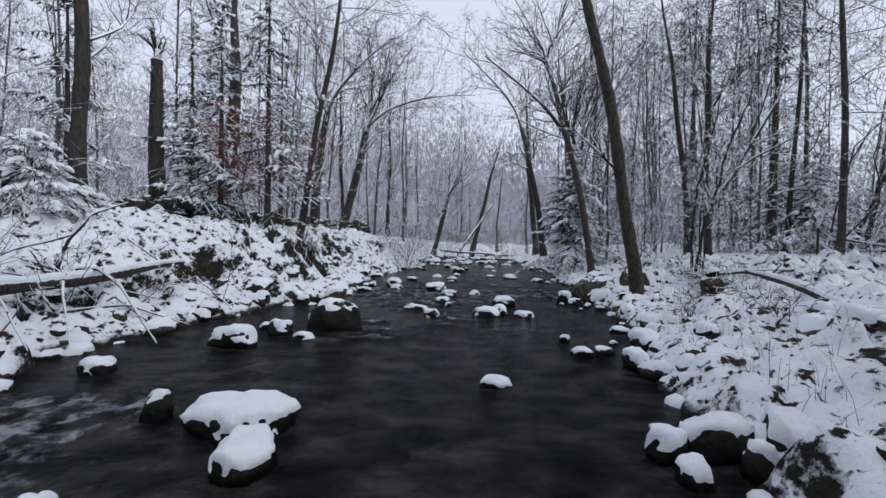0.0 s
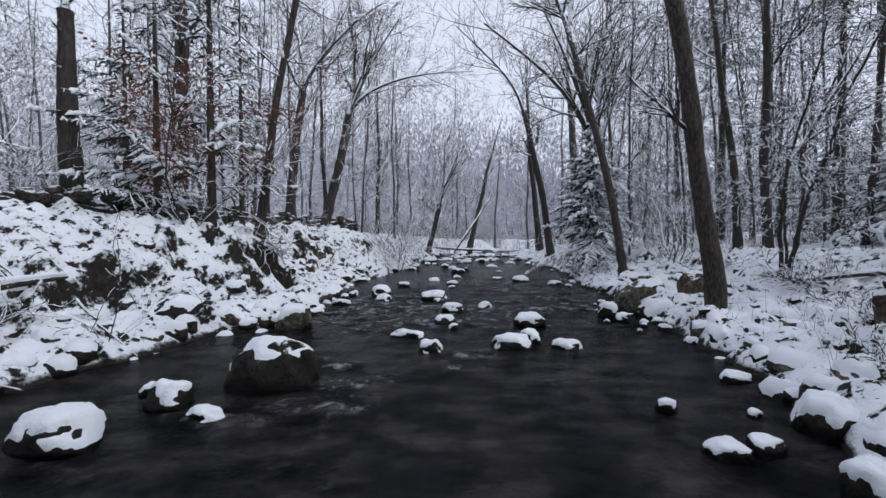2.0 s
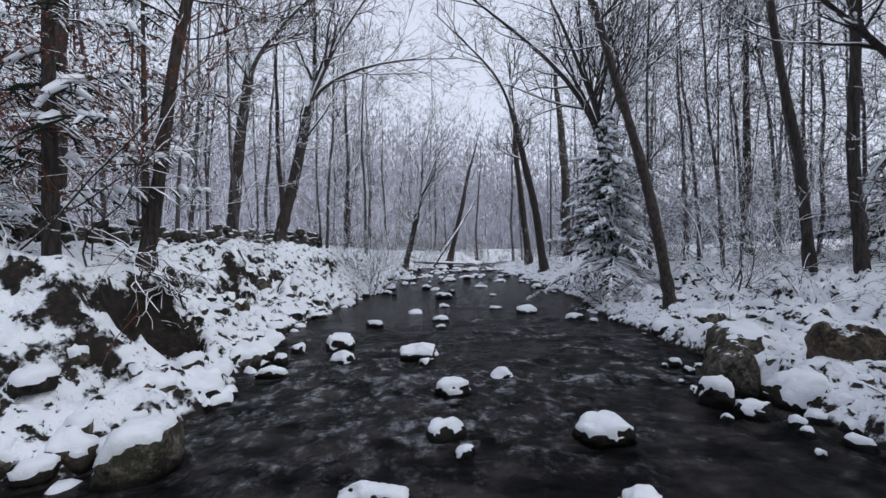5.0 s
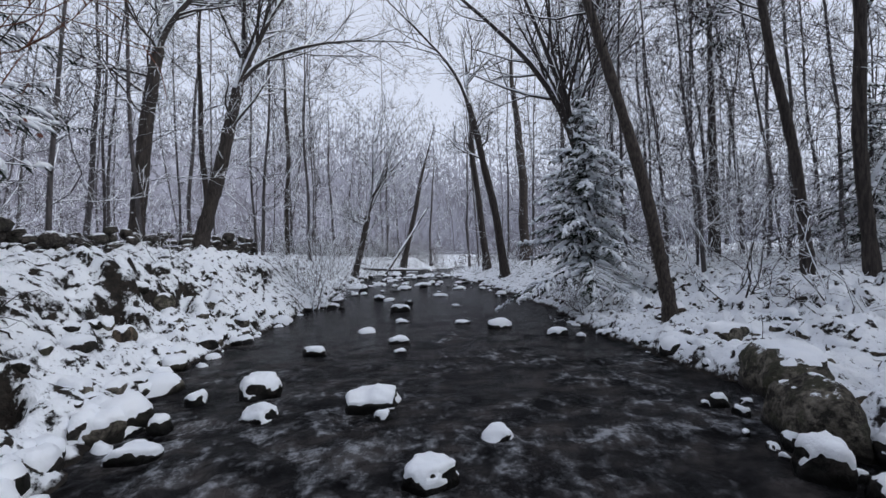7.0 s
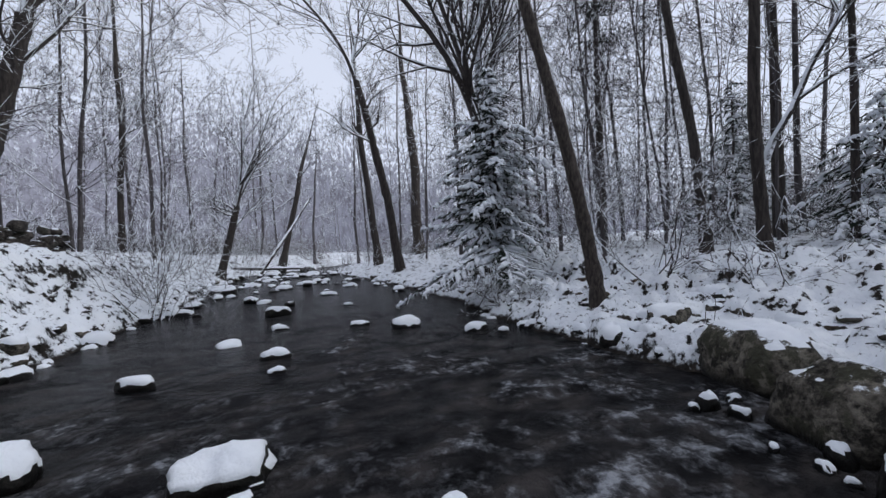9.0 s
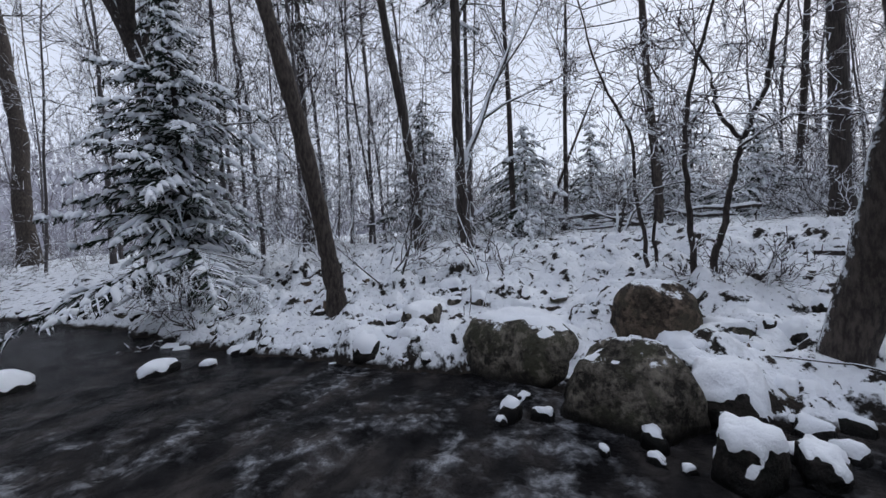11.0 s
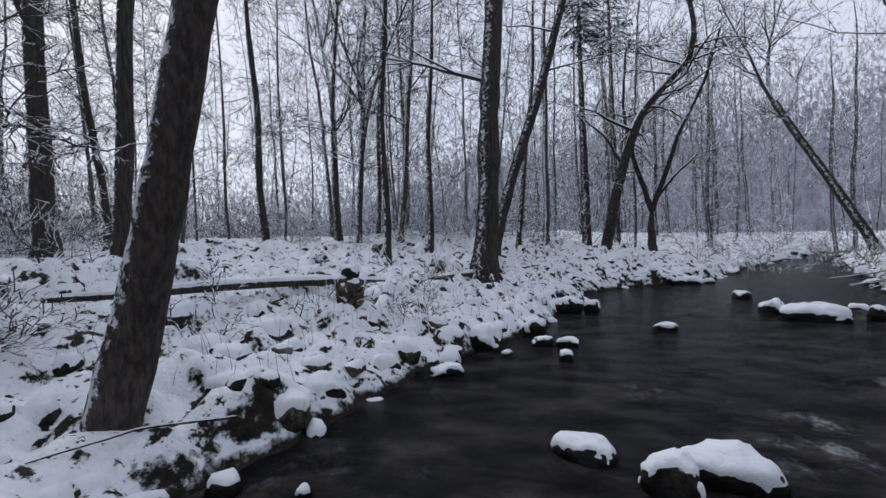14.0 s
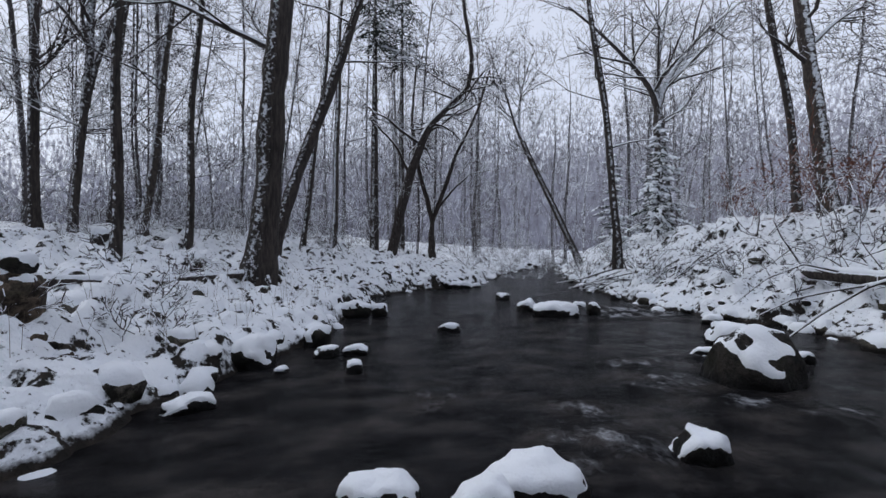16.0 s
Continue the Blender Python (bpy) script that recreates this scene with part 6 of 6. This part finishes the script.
def scatter(kinds, count, seed, near, far, clear, low, high):
    rng = random.Random(seed)
    placed = 0
    first = set()
    tries = 0
    spots = []
    while placed < count and tries < count * 40:
        tries += 1
        a, q = rng.uniform(0, 2 * math.pi), rng.uniform(0, 1)
        d = math.sqrt(near * near + q * (far * far - near * near))
        x, y = 1.0 + d * math.cos(a), 9.0 + d * 1.05 * math.sin(a)
        dl = float(np.interp(y, LEFT_Y, LEFT_X)) - x
        dr = x - float(np.interp(y, RIGHT_Y, RIGHT_X))
        if max(dl, dr) < clear or (dr > 0 and max(dl, dr) < clear + 2.5 and 4 < y < 16):
            continue
        if open_side(x, y) and rng.random() < 0.7:
            continue
        if any((x - u) ** 2 + (y - v) ** 2 < 0.8 for u, v in TREES) or any((x - u) ** 2 + (y - v) ** 2 < 0.5 for u, v in spots):
            continue
        k = rng.randrange(len(kinds))
        s = rng.uniform(low, high)
        m = Matrix.Translation((x, y, ground_at(x, y) - 0.05)) @ Matrix.Rotation(rng.uniform(0, 6.283), 4, "Z")
        if k in first:
            copy_thing(kinds[k], m).scale = (s, s, s)
        else:
            kinds[k].matrix_basis = m @ Matrix.Scale(s, 4)
            first.add(k)
        spots.append((x, y))
        placed += 1


NEAR_KINDS = forest_kinds(700, (14, 16, 13, 17, 15, 12, 16), 20, 0.08, (8, 6), 0.008)
scatter(NEAR_KINDS, 90, 901, 12.5, 30, 2.2, 0.75, 1.15)
stand_rng = random.Random(911)
for x, y in ((9.5, 18.6), (13.2, 22), (16.5, 20.5), (17.4, 23.5), (12.5, 27.5), (15.8, 25.5), (10.8, 20.2), (12.2, 18.4), (11.4, 23), (14, 19.6), (15.2, 22.4), (10.2, 26.6), (5.6, -6), (7.3, -7.6), (9, -6.3), (11.2, -8), (12.6, -4), (13.2, -1.6), (3.3, -9), (2.2, -12.4), (14.2, 1.5), (-7.4, 19.3), (-9.8, 19.6), (-11.2, 17), (-11.8, 8.5), (-11, 4), (11.9, 15.3), (13.2, 17.3), (14.0, 15.6)):
    s = stand_rng.uniform(0.8, 1.05)
    copy_thing(NEAR_KINDS[stand_rng.randrange(7)], Matrix.Translation((x, y, ground_at(x, y) - 0.05)) @ Matrix.Rotation(stand_rng.uniform(0, 6.283), 4, "Z")).scale = (s, s, s)
    TREES.append((x, y))
FAR_KINDS = forest_kinds(740, (16, 18, 15, 19, 17, 14), 12, 0.08, (5, 4), 0.013)
scatter(FAR_KINDS, 85, 903, 28, 46, 1.6, 0.8, 1.25)
SCRUB = brush_kinds()
scatter(SCRUB, 145, 902, 8, 36, 2.2, 0.7, 1.2)


def add_tree(b, kind, x, y, z, s, w):
    """Adds a scaled and turned copy of a tree's or shrub's parts to a joined mesh."""
    turn = s * np.array([[math.cos(w), math.sin(w), 0], [-math.sin(w), math.cos(w), 0], [0, 0, 1]])
    for piece in kind.children:
        me = piece.data
        v = np.empty(len(me.vertices) * 3, np.float32)
        me.vertices.foreach_get("co", v)
        f = np.empty(len(me.loops), np.int32)
        me.loops.foreach_get("vertex_index", f)
        b.v.append(v.reshape(-1, 3) @ turn + np.array([x, y, z]))
        b.f.append(f.reshape(-1, 4) + b.n)
        b.n += len(me.vertices)


def understorey(name, material, label, seed, stretches):
    """Thickets too dense to count, in stretches of (x0, x1, y0, y1, count, least and greatest size)."""
    rng = random.Random(seed)
    b = Build()
    for x0, x1, y0, y1, count, low, high in stretches:
        for _ in range(count):
            x, y, s = rng.uniform(x0, x1), rng.uniform(y0, y1), rng.uniform(low, high)
            if any((x - u) ** 2 + (y - v) ** 2 < 0.25 for u, v in TREES) or float(np.interp(y, LEFT_Y, LEFT_X)) - 0.6 < x < float(np.interp(y, RIGHT_Y, RIGHT_X)) + 0.6:
                continue
            add_tree(b, SCRUB[rng.randrange(6)], x, y, ground_at(x, y) - 0.05, s, rng.uniform(0, 6.283))
    tagged(new(name, b.mesh(name, material, False)), label, "thicket", kind="stuff")


understorey("thicket", TWIG_FAR, "leafless snow-dusted thicket under the trees", 909, (
    (10.5, 17, 4, 22, 34, 0.35, 0.85), (13.5, 22, 5, 15, 26, 0.35, 0.85), (10, 15, 14, 20, 9, 0.35, 0.85),
    (-6, 2, 34, 46, 26, 0.35, 0.75), (5.5, 12, 34, 46, 20, 0.35, 0.75), (6, 18, -12, 1, 44, 0.35, 0.85),
    (2.5, 9, -12, -3.5, 20, 0.35, 0.85), (-14, -9, -12, 0, 12, 0.35, 0.85), (-12, -3, 27, 44, 24, 0.35, 0.85),
    (9, 17, 22, 40, 24, 0.35, 0.85), (-5, 14, 43, 60, 60, 0.4, 0.9), (-16, -4, -30, -18, 24, 0.4, 0.9),
    (-14, -8.5, 10, 26, 14, 0.35, 0.85), (13.5, 27, 2, 20, 50, 0.8, 1.35)))
understorey("brown_thicket", TWIG_SCRUB, "dense brown scrub along the edge of the flat bank", 910, (
    (15, 24, -6, 12, 70, 0.6, 1.15), (18, 28, 4, 20, 40, 0.8, 1.3), (2, 12, 44, 58, 26, 0.5, 1.0), (-7, 1, 37, 50, 34, 0.45, 0.9), (4, 14, 40, 54, 34, 0.5, 1.0), (-2, 8, 45.5, 54, 60, 0.5, 1.0)))


def far_wood(kinds, count, seed, near, far):
    """The farthest trees, joined: nobody could count them."""
    rng = random.Random(seed)
    b = Build()
    for _ in range(count):
        a = rng.uniform(0, 2 * math.pi) if rng.random() < 0.62 else radians(rng.choice((90, -105)) + rng.uniform(-28, 28))
        d = math.sqrt(near * near + rng.random() * (far * far - near * near))
        x, y = 1 + d * math.cos(a), 9 + d * math.sin(a)
        if float(np.interp(y, LEFT_Y, LEFT_X)) - 1 < x < float(np.interp(y, RIGHT_Y, RIGHT_X)) + 1:
            continue
        if open_side(x, y) and rng.random() < 0.75:
            continue
        add_tree(b, rng.choice(kinds), x, y, ground_at(x, y) - 0.1, rng.uniform(0.85, 1.3), rng.uniform(0, 6.283))
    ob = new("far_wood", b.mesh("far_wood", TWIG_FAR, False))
    tagged(ob, "distant bare snow-dusted woodland", "woods", kind="stuff")


far_wood(FAR_KINDS, 175, 905, 42, 80)
